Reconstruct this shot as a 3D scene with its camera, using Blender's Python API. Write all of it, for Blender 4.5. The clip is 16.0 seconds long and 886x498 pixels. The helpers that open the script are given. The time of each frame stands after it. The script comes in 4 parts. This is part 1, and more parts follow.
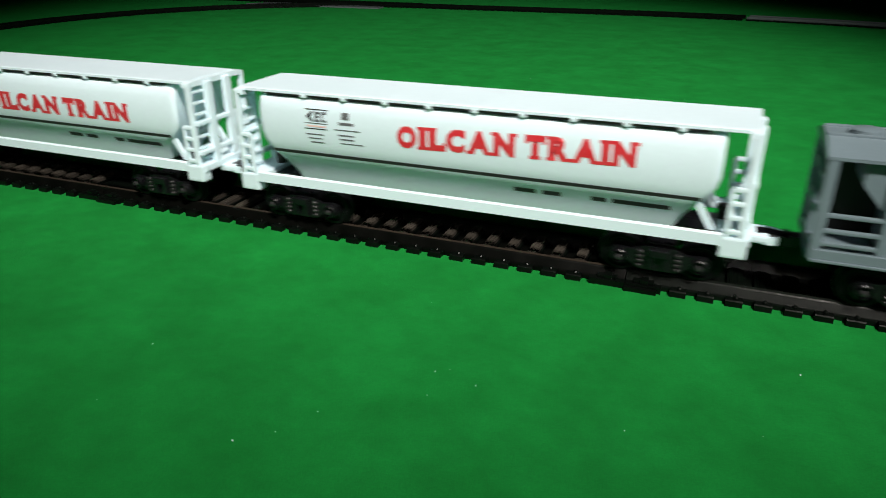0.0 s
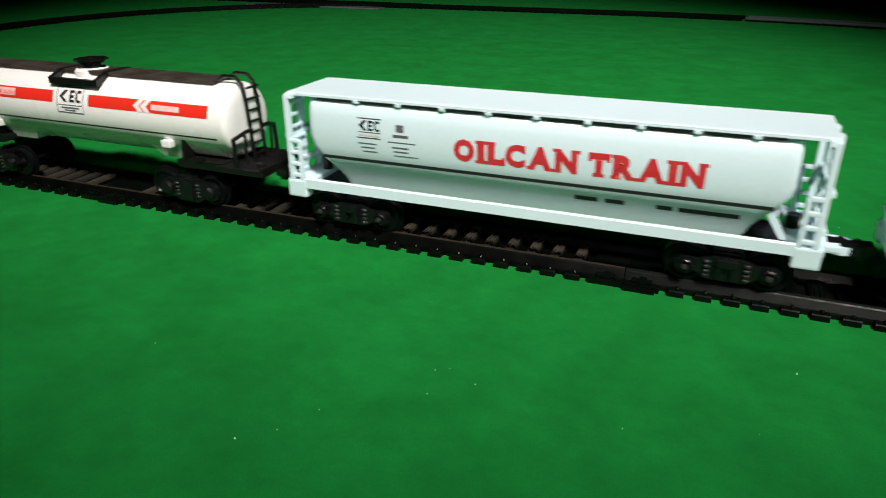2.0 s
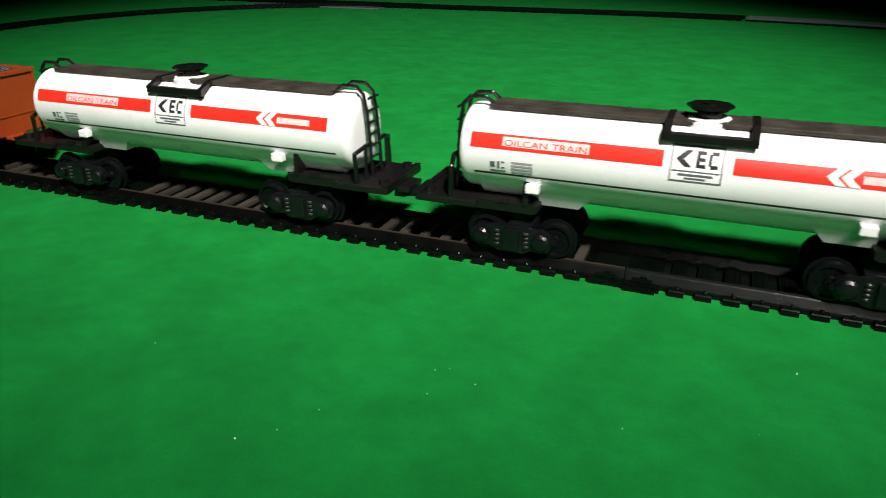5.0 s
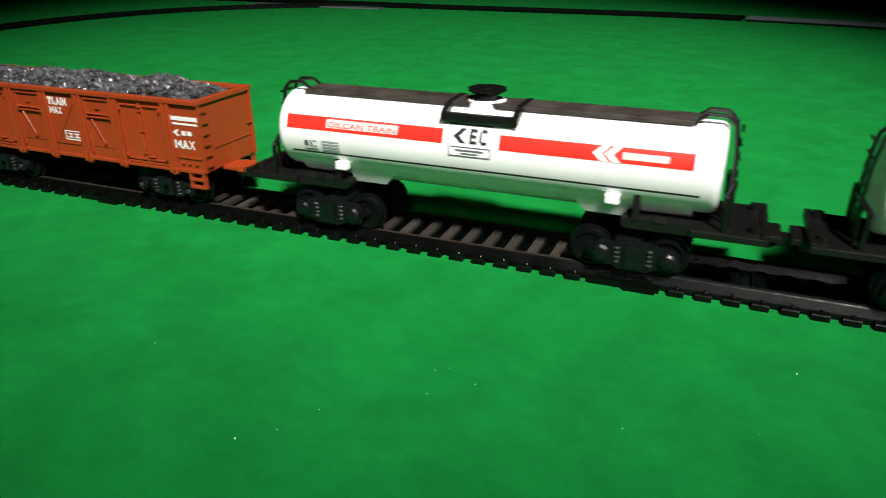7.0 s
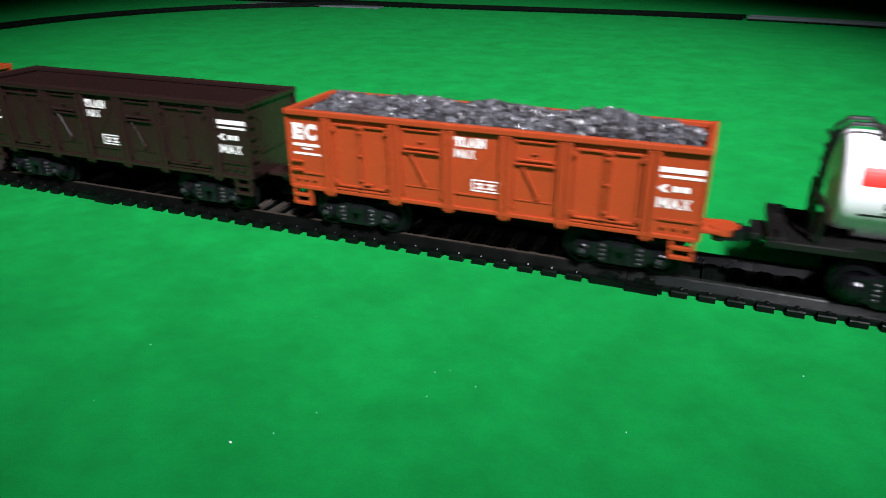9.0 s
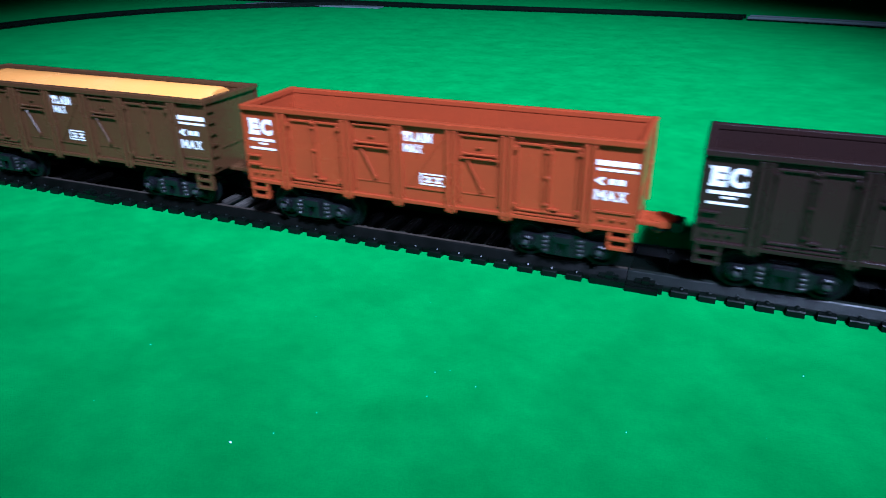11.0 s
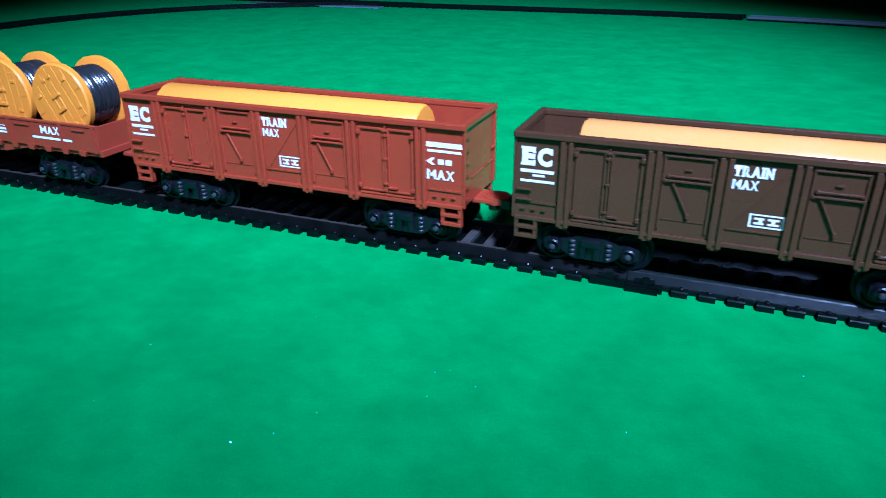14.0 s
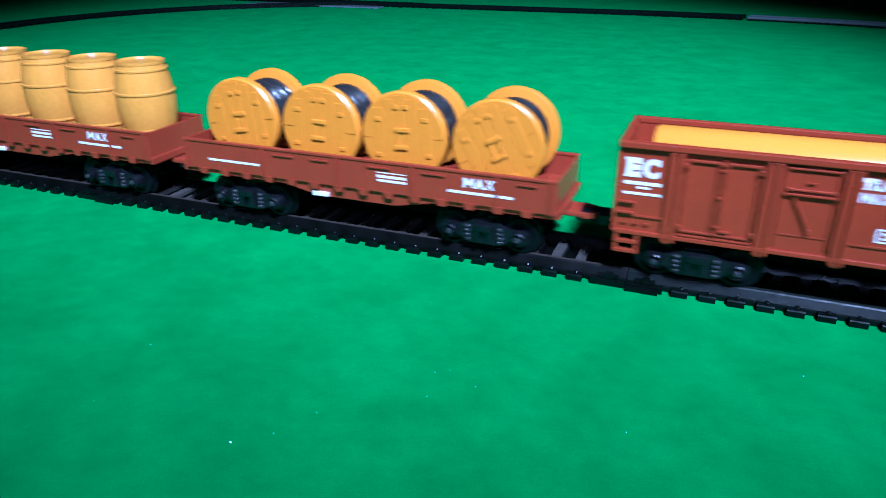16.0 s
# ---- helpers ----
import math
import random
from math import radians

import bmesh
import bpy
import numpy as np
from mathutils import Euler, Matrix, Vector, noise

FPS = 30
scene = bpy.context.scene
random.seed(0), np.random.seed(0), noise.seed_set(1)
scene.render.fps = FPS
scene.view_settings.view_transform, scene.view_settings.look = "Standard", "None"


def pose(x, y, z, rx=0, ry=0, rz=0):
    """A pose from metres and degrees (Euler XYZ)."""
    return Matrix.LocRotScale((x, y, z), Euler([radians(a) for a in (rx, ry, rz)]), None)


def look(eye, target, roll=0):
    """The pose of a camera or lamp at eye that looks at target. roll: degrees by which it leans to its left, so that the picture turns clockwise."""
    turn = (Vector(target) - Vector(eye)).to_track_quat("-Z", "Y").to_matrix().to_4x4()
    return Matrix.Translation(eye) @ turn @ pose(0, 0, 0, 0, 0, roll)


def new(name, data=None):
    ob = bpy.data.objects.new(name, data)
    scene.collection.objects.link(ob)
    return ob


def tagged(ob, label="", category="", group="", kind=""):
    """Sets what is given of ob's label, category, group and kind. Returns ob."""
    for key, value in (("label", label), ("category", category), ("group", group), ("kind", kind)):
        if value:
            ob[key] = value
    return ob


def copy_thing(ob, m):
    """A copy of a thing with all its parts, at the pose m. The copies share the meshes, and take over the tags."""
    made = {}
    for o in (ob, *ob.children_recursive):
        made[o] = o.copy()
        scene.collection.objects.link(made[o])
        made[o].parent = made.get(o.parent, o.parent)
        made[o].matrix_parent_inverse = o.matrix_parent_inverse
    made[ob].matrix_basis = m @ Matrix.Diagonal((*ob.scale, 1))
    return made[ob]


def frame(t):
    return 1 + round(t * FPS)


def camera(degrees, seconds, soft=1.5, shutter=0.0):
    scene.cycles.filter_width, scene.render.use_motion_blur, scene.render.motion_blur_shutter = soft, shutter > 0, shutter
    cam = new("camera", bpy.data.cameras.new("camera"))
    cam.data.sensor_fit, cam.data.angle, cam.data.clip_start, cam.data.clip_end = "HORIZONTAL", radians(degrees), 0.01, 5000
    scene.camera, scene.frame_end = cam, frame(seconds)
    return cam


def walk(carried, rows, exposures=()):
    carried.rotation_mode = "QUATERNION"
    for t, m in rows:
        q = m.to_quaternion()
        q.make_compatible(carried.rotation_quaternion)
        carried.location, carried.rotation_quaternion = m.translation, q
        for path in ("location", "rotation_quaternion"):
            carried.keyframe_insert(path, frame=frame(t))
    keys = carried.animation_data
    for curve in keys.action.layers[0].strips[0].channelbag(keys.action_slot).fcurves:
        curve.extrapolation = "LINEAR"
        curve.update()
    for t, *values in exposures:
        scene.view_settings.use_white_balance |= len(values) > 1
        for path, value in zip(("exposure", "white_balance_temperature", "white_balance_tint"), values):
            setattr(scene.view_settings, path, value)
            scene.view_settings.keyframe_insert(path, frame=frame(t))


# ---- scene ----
# camera: stands on one spot over the layout; the lens breathes a little as it refocuses, taken up as a small slide along its axis
cam = camera(65.12, 16.0, soft=1.0, shutter=0.42)
EYE = (0.0, -0.1824, 0.0877)
AIM = pose(0, 0, 0, 90 - 24.458, 0.297, 21.944)
BACK = AIM.to_3x3() @ Vector((0, 0, 1))
SLIDE = 0.0027


def eye_at(b):
    return Matrix.Translation(Vector(EYE) + BACK * (SLIDE * b)) @ AIM


SLIDES = [(0.0, 0.45), (0.5, 0.4), (1.0, 0.05), (1.5, 1.05), (2.0, 1.0), (4.0, 1.0), (6.0, 1.0), (7.2, 1.0), (7.5, 0.65), (8.0, 0.0), (9.0, 0.0), (12.0, 0.0), (16.0, 0.0)]
EXPOSURES = [(0.0, -0.50, 6800, 11), (1.0, -0.58, 6800, 11), (2.0, -0.58, 6800, 11), (3.0, -0.50, 6800, 11), (4.0, -0.34, 6700, 11), (7.0, -0.05, 6500, 11), (8.0, -0.05, 6300, 15), (9.0, 0.34, 5900, 18), (11.3, 0.56, 4200, 20), (14.5, 0.48, 3800, 22), (16.0, 0.43, 3950, 21)]
walk(cam, [(t, eye_at(b)) for t, b in SLIDES], EXPOSURES)

# world, lamp: a dark room, one lamp beside the viewer aimed across the layout, an added low front lamp, a weak added
# fill below the ceiling
world = bpy.data.worlds.new("room_air")
scene.world = world
world.use_nodes = True
world.node_tree.nodes["Background"].inputs[0].default_value = (0.9, 1.0, 0.95, 1)
world.node_tree.nodes["Background"].inputs[1].default_value = 0.0008


def lamp(name, kind, place, target, watts, size, cone=54, blend=0.8, colour=(1, 0.97, 0.92)):
    data = bpy.data.lights.new(name, kind)
    data.energy, data.color = watts, colour
    if kind == "SPOT":
        data.shadow_soft_size, data.spot_size, data.spot_blend = size, radians(cone), blend
    else:
        data.shape, data.size = "DISK", size
    ob = new(name, data)
    ob.matrix_world = look(place, target)
    return ob


lamp("room_lamp", "SPOT", (0.40, -0.62, 1.0), (-0.205, 0.295, 0.0), 182.0, 0.07, 37.2, 0.97)
# an unseen second, weaker lamp added low in front to light the sleepers under the wagons
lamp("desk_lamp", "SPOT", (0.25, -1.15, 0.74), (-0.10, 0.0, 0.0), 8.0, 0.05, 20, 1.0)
lamp("ceiling_glow", "AREA", (0.3, -0.3, 2.25), (0.3, -0.3, 0.0), 0.2, 0.6)

# ---- materials ----
def shader(name, colour, rough=0.5, metal=0.0, grain=0.06, grain_scale=900, bump=0.02, stain=0.12, stain_scale=60, tint=None, rnd=0.0, spec=0.5, bump_dist=0.0004):
    """A procedural surface: two scales of colour variation, roughness wear and fine relief."""
    m = bpy.data.materials.new(name)
    m.use_nodes = True
    nt = m.node_tree
    n, l = nt.nodes, nt.links
    b = n["Principled BSDF"]
    tc = n.new("ShaderNodeTexCoord")
    geo = n.new("ShaderNodeNewGeometry")
    fine = n.new("ShaderNodeTexNoise")
    fine.inputs["Scale"].default_value = grain_scale
    fine.inputs["Detail"].default_value = 4
    wide = n.new("ShaderNodeTexNoise")
    wide.inputs["Scale"].default_value = stain_scale
    wide.inputs["Detail"].default_value = 5
    l.new(tc.outputs["Object"], fine.inputs["Vector"])
    l.new(tc.outputs["Object"], wide.inputs["Vector"])
    dark = tint or tuple(c * 0.55 for c in colour)
    mix1 = n.new("ShaderNodeMix")
    mix1.data_type = "RGBA"
    ramp = n.new("ShaderNodeValToRGB")
    ramp.color_ramp.elements[0].position, ramp.color_ramp.elements[1].position = 0.35, 0.7
    ramp.color_ramp.elements[0].color = (0, 0, 0, 1)
    ramp.color_ramp.elements[1].color = (stain, stain, stain, 1)
    l.new(wide.outputs["Fac"], ramp.inputs["Fac"])
    l.new(ramp.outputs["Color"], mix1.inputs[0])
    mix1.inputs[6].default_value = (*colour, 1)
    mix1.inputs[7].default_value = (*dark, 1)
    hsv = n.new("ShaderNodeHueSaturation")
    mr = n.new("ShaderNodeMapRange")
    mr.inputs[3].default_value, mr.inputs[4].default_value = 1 - 2 * grain, 1 + 2 * grain
    l.new(fine.outputs["Fac"], mr.inputs[0])
    val = mr.outputs[0]
    if rnd:
        info = n.new("ShaderNodeObjectInfo")
        mr2 = n.new("ShaderNodeMapRange")
        mr2.inputs[3].default_value, mr2.inputs[4].default_value = 1 - rnd, 1 + rnd
        l.new(info.outputs["Random"], mr2.inputs[0])
        mul = n.new("ShaderNodeMath")
        mul.operation = "MULTIPLY"
        l.new(val, mul.inputs[0])
        l.new(mr2.outputs[0], mul.inputs[1])
        val = mul.outputs[0]
    l.new(val, hsv.inputs["Value"])
    l.new(mix1.outputs[2], hsv.inputs["Color"])
    l.new(hsv.outputs[0], b.inputs["Base Color"])
    mr3 = n.new("ShaderNodeMapRange")
    mr3.inputs[3].default_value, mr3.inputs[4].default_value = max(0.05, rough - 0.12), min(1, rough + 0.12)
    l.new(wide.outputs["Fac"], mr3.inputs[0])
    l.new(mr3.outputs[0], b.inputs["Roughness"])
    b.inputs["Metallic"].default_value = metal
    b.inputs["Specular IOR Level"].default_value = spec
    if bump:
        bp = n.new("ShaderNodeBump")
        bp.inputs["Strength"].default_value = bump * 10
        bp.inputs["Distance"].default_value = bump_dist
        l.new(fine.outputs["Fac"], bp.inputs["Height"])
        l.new(bp.outputs[0], b.inputs["Normal"])
    return m


def carpet_shader():
    """Green felt: short fibres, brushed patches lighter and darker."""
    m = bpy.data.materials.new("green_felt")
    m.use_nodes = True
    n, l = m.node_tree.nodes, m.node_tree.links
    b = n["Principled BSDF"]
    tc = n.new("ShaderNodeTexCoord")

    def noise_node(scale, detail, stretch=(1, 1, 1)):
        mp = n.new("ShaderNodeMapping")
        mp.inputs["Scale"].default_value = stretch
        t = n.new("ShaderNodeTexNoise")
        t.inputs["Scale"].default_value, t.inputs["Detail"].default_value = scale, detail
        t.inputs["Roughness"].default_value = 0.62
        l.new(tc.outputs["Object"], mp.inputs[0])
        l.new(mp.outputs[0], t.inputs["Vector"])
        return t.outputs["Fac"]

    patch, tuft, fibre = noise_node(40, 4, (1.0, 1.1, 1)), noise_node(170, 4, (1, 1.2, 1)), noise_node(2200, 3)
    r1 = n.new("ShaderNodeValToRGB")
    e = r1.color_ramp.elements
    e[0].position, e[0].color = 0.36, (0.0018, 0.170, 0.0258, 1)
    e[1].position, e[1].color = 0.66, (0.0027, 0.214, 0.0345, 1)
    l.new(patch, r1.inputs["Fac"])
    last = r1.outputs["Color"]
    for source, low, high in ((tuft, 0.90, 1.10), (fibre, 0.92, 1.08)):
        mr = n.new("ShaderNodeMapRange")
        mr.inputs[1].default_value, mr.inputs[2].default_value = 0.3, 0.7
        mr.inputs[3].default_value, mr.inputs[4].default_value = low, high
        l.new(source, mr.inputs[0])
        h = n.new("ShaderNodeHueSaturation")
        l.new(mr.outputs[0], h.inputs["Value"])
        l.new(last, h.inputs["Color"])
        last = h.outputs[0]
    l.new(last, b.inputs["Base Color"])
    b.inputs["Roughness"].default_value = 0.95
    b.inputs["Specular IOR Level"].default_value = 0.12
    b.inputs["Sheen Weight"].default_value = 0.0
    add = n.new("ShaderNodeMath")
    l.new(tuft, add.inputs[0])
    l.new(fibre, add.inputs[1])
    bp = n.new("ShaderNodeBump")
    bp.inputs["Strength"].default_value, bp.inputs["Distance"].default_value = 0.3, 0.0006
    l.new(add.outputs[0], bp.inputs["Height"])
    l.new(bp.outputs[0], b.inputs["Normal"])
    return m


FELT = carpet_shader()
WALL = shader("dark_wall_paint", (0.10, 0.10, 0.11), 0.8, grain_scale=60, stain_scale=2)
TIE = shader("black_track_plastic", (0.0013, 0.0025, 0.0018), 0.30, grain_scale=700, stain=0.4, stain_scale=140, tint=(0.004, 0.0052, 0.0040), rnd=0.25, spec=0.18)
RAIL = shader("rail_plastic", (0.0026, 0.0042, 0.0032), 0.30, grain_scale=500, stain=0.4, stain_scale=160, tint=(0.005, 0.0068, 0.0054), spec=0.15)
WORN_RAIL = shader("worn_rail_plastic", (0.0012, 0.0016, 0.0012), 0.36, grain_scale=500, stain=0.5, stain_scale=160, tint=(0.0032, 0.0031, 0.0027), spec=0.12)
HIGHLIT_HEAD = shader("polished_rail_head", (0.010, 0.0125, 0.0105), 0.32, grain_scale=500, stain=0.4, stain_scale=200, spec=0.5)
DUSTY_HIGHLIT_HEAD = shader("dusty_rail_head", (0.038, 0.029, 0.022), 0.36, grain_scale=500, stain=0.6, stain_scale=200, tint=(0.024, 0.019, 0.016), spec=0.4)
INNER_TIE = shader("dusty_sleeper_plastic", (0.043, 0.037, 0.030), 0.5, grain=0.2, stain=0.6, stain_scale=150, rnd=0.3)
FAR_SHEEN = shader("grey_glossy_plastic", (0.11, 0.13, 0.14), 0.22, stain=0.3, stain_scale=40)
WHITE = shader("white_hopper_plastic", (0.71, 0.88, 0.96), 0.34, stain=0.12, stain_scale=70, grain=0.02, tint=(0.64, 0.76, 0.83), bump=0.006)
CREAM = shader("white_tank_plastic", (0.90, 0.90, 0.91), 0.3, stain=0.15, stain_scale=60, grain=0.02, tint=(0.6, 0.6, 0.52), bump=0.006)
GREY = shader("grey_hopper_plastic", (0.150, 0.205, 0.235), 0.42, stain=0.25, grain=0.04)
RED = shader("oxide_red_plastic", (0.238, 0.032, 0.0094), 0.30, stain=0.25, stain_scale=80, grain=0.05, bump=0.01)
SHADED_BROWN = shader("blackish_brown_plastic", (0.017, 0.0080, 0.0070), 0.28, stain=0.25, stain_scale=80, grain=0.06, bump=0.01)
RUST = shader("rust_red_plastic", (0.235, 0.036, 0.0085), 0.30, stain=0.25, stain_scale=80, grain=0.05, bump=0.01)
ORANGE = shader("orange_red_plastic", (0.312, 0.044, 0.0112), 0.30, stain=0.2, stain_scale=80, grain=0.05, bump=0.01)
BROWN = shader("dark_brown_plastic", (0.058, 0.0250, 0.0095), 0.28, stain=0.25, stain_scale=80, grain=0.06, bump=0.01)
FLATRED = shader("brick_red_plastic", (0.225, 0.031, 0.0110), 0.30, stain=0.25, stain_scale=80, grain=0.05, bump=0.01)
BOGIE = shader("black_bogie_plastic", (0.0036, 0.0036, 0.0048), 0.30, stain=0.4, stain_scale=200, tint=(0.010, 0.0105, 0.0115), spec=0.35)
SPRING_GLINT = shader("dusty_black_plastic", (0.011, 0.011, 0.012), 0.4, stain=0.5, stain_scale=500, tint=(0.032, 0.032, 0.034))
WHEEL = shader("black_wheel_plastic", (0.0035, 0.0038, 0.0045), 0.32, stain=0.3, stain_scale=200, spec=0.15)
AXLE_GLINT = shader("worn_axle_cap", (0.035, 0.035, 0.037), 0.25, stain=0.4, stain_scale=400)
FRAME = shader("dark_brown_frame_plastic", (0.0050, 0.0045, 0.0042), 0.4, stain=0.3, stain_scale=100, grain=0.08)
BLACKROD = shader("black_fitting_plastic", (0.004, 0.004, 0.004), 0.32, stain=0.2)
INK_RED = shader("red_print", (0.62, 0.022, 0.034), 0.45, grain=0.05, bump=0, stain=0.15, stain_scale=300, tint=(0.7, 0.2, 0.18))
STRIPE = shader("red_stripe_paint", (0.80, 0.030, 0.018), 0.35, grain=0.03, bump=0, stain=0.08)
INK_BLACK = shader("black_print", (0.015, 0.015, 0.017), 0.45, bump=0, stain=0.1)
INK_GREY = shader("grey_print", (0.11, 0.12, 0.13), 0.5, bump=0, stain=0.3, stain_scale=300)
INK_PALE = shader("pale_grey_print", (0.34, 0.35, 0.36), 0.5, bump=0, stain=0.3, stain_scale=300)
INK_PINK = shader("pale_print", (0.84, 0.62, 0.60), 0.5, bump=0, stain=0.35, stain_scale=500, tint=(0.78, 0.25, 0.22))
DUSTY = shader("dusty_walkway_plastic", (0.026, 0.0205, 0.0165), 0.5, stain=0.6, stain_scale=180, tint=(0.070, 0.060, 0.050), grain=0.1)
INK_WHITE = shader("white_print", (0.80, 0.78, 0.75), 0.5, bump=0, grain=0.04, stain=0.2, stain_scale=300)
YELLOW = shader("orange_yellow_plastic", (0.57, 0.197, 0.0042), 0.32, stain=0.15, stain_scale=80, grain=0.04, bump=0.01, tint=(0.5, 0.19, 0.006))
PIPE = shader("yellow_pipe_plastic", (0.67, 0.248, 0.011), 0.26, stain=0.12, grain=0.03, bump=0.004, tint=(0.65, 0.26, 0.02))
GLOSS_PALED_PIPE = shader("pale_orange_pipe_plastic", (0.62, 0.250, 0.040), 0.24, stain=0.12, grain=0.03, bump=0.004, tint=(0.62, 0.32, 0.14))
WOOD = shader("tan_barrel_plastic", (0.55, 0.238, 0.022), 0.22, stain=0.3, stain_scale=120, grain=0.08, bump=0.01, tint=(0.42, 0.19, 0.02))
CABLE = shader("black_cable_plastic", (0.0125, 0.013, 0.013), 0.24, stain=0.2)
COAL = shader("crushed_coal", (0.024, 0.022, 0.022), 0.20, grain=0.3, grain_scale=1500, stain=0.8, stain_scale=300, tint=(0.115, 0.118, 0.130), bump=0.05)
LINT = shader("white_lint", (0.8, 0.82, 0.8), 0.8, bump=0)


# ---- mesh helpers ----
def box(bm, x0, x1, y0, y1, z0, z1, bevel=0.0):
    made = bmesh.ops.create_cube(bm, size=1.0, matrix=Matrix.Translation(((x0 + x1) / 2, (y0 + y1) / 2, (z0 + z1) / 2)) @ Matrix.Diagonal((abs(x1 - x0), abs(y1 - y0), abs(z1 - z0), 1)))
    if bevel:
        edges = list({e for v in made["verts"] for e in v.link_edges})
        bmesh.ops.bevel(bm, geom=edges, offset=bevel, segments=2, profile=0.6, affect="EDGES")
    return bm


def prism(bm, outline, y0, y1, axis="y"):
    """A solid from an outline in x, z (or y, z with axis x), between two planes."""
    def place(a, b, d):
        return (a, d, b) if axis == "y" else (d, a, b)
    one = [bm.verts.new(place(a, b, y0)) for a, b in outline]
    two = [bm.verts.new(place(a, b, y1)) for a, b in outline]
    k = len(outline)
    bm.faces.new(one)
    bm.faces.new(two[::-1])
    for i in range(k):
        bm.faces.new((one[i], two[i], two[(i + 1) % k], one[(i + 1) % k]))
    return bm


def tube(bm, a, b, r, n=10, r2=None):
    a, b = Vector(a), Vector(b)
    d = b - a
    m = Matrix.Translation((a + b) / 2) @ d.to_track_quat("Z", "Y").to_matrix().to_4x4()
    bmesh.ops.create_cone(bm, cap_ends=True, segments=n, radius1=r, radius2=r if r2 is None else r2, depth=d.length, matrix=m)
    return bm


def rod(bm, points, r, n=8):
    for a, b in zip(points, points[1:]):
        tube(bm, a, b, r, n)
    for p in points[1:-1]:
        bmesh.ops.create_uvsphere(bm, u_segments=n, v_segments=5, radius=r, matrix=Matrix.Translation(p))
    return bm


def lathe(bm, rings, n=40, axis="x", centre=(0, 0, 0), shift=None):
    """Rings of (place along the axis, radius) turned round the axis and capped."""
    cx, cy, cz = centre
    rows = []
    for a, r in rings:
        row = []
        for k in range(n):
            w = 2 * math.pi * k / n
            c, s = math.cos(w) * r, math.sin(w) * r
            p = (cx + a, cy + c, cz + s) if axis == "x" else (cx + c, cy + a, cz + s) if axis == "y" else (cx + c, cy + s, cz + a)
            row.append(bm.verts.new(shift(p) if shift else p))
        rows.append(row)
    for r0, r1 in zip(rows, rows[1:]):
        for k in range(n):
            bm.faces.new((r0[k], r0[(k + 1) % n], r1[(k + 1) % n], r1[k]))
    bm.faces.new(rows[0][::-1])
    bm.faces.new(rows[-1])
    return bm


def data_of(name, bm, material, smooth=False):
    bmesh.ops.recalc_face_normals(bm, faces=bm.faces)
    me = bpy.data.meshes.new(name)
    bm.to_mesh(me)
    bm.free()
    me.materials.append(material)
    if smooth:
        for p in me.polygons:
            p.use_smooth = True
        me.set_sharp_from_angle(angle=radians(40))
    return me


def part(name, bm, material, parent, label="", smooth=False, at=None):
    ob = new(name, data_of(name, bm, material, smooth))
    ob.parent = parent
    if at:
        ob.location = at
    if label:
        tagged(ob, label)
    return ob


def again(ob, m, parent=None):
    """The same part once more, on the same mesh."""
    o = new(ob.name.split(".")[0], ob.data)
    o.parent = parent or ob.parent
    o.matrix_basis = m
    for child in ob.children:
        again(child, child.matrix_basis.copy(), o)
    return o


def thing(name, label, category, group="", kind="", at=(0, 0, 0)):
    ob = new(name)
    ob.empty_display_size = 0.01
    ob.location = at
    return tagged(ob, label, category, group, kind)


def bmn():
    return bmesh.new()


def letters(text, width, height, slab=False, bold=0.0):
    """Letters of the built-in font as a flat bmesh in x, z, from 0, 0 to width, height."""
    cu = bpy.data.curves.new("letters", "FONT")
    cu.body, cu.offset, cu.resolution_u, cu.space_character = text, bold, 3, 1.12 if slab else 1.0
    ob = bpy.data.objects.new("letters", cu)
    scene.collection.objects.link(ob)
    bpy.context.view_layer.update()
    me = bpy.data.meshes.new_from_object(ob.evaluated_get(bpy.context.evaluated_depsgraph_get()))
    bm = bmesh.new()
    bm.from_mesh(me)
    bpy.data.objects.remove(ob)
    bpy.data.meshes.remove(me)
    xs, ys = [v.co.x for v in bm.verts], [v.co.y for v in bm.verts]
    x0, x1, y0, y1 = min(xs), max(xs), min(ys), max(ys)
    for v in bm.verts:
        v.co = ((v.co.x - x0) / (x1 - x0) * width, 0, (v.co.y - y0) / (y1 - y0) * height)
    return bm


def rect(bm, x0, x1, z0, z1, nx=1, nz=1):
    g = [[bm.verts.new((x0 + (x1 - x0) * i / nx, 0, z0 + (z1 - z0) * j / nz)) for j in range(nz + 1)] for i in range(nx + 1)]
    for i in range(nx):
        for j in range(nz):
            bm.faces.new((g[i][j], g[i + 1][j], g[i + 1][j + 1], g[i][j + 1]))
    return bm


def wrap(bm, x, z, half, lift=0.00008):
    """Lay a flat bmesh, moved to x, z, on the near side of a lying body whose half width at a height is half(z)."""
    for v in bm.verts:
        v.co.x += x
        v.co.z += z
    zs = [v.co.z for v in bm.verts]
    low, high = min(zs), max(zs)
    k = max(1, int((high - low) / 0.0007))
    for i in range(1, k):
        bmesh.ops.bisect_plane(bm, geom=bm.verts[:] + bm.edges[:] + bm.faces[:], plane_co=(0, 0, low + (high - low) * i / k), plane_no=(0, 0, 1))
    for v in bm.verts:
        v.co.y = -half(v.co.z) - lift
    return bm


def flat_on(bm, x, z, y, lift=0.0001):
    for v in bm.verts:
        v.co.x += x
        v.co.z += z
        v.co.y = y - lift
    return bm


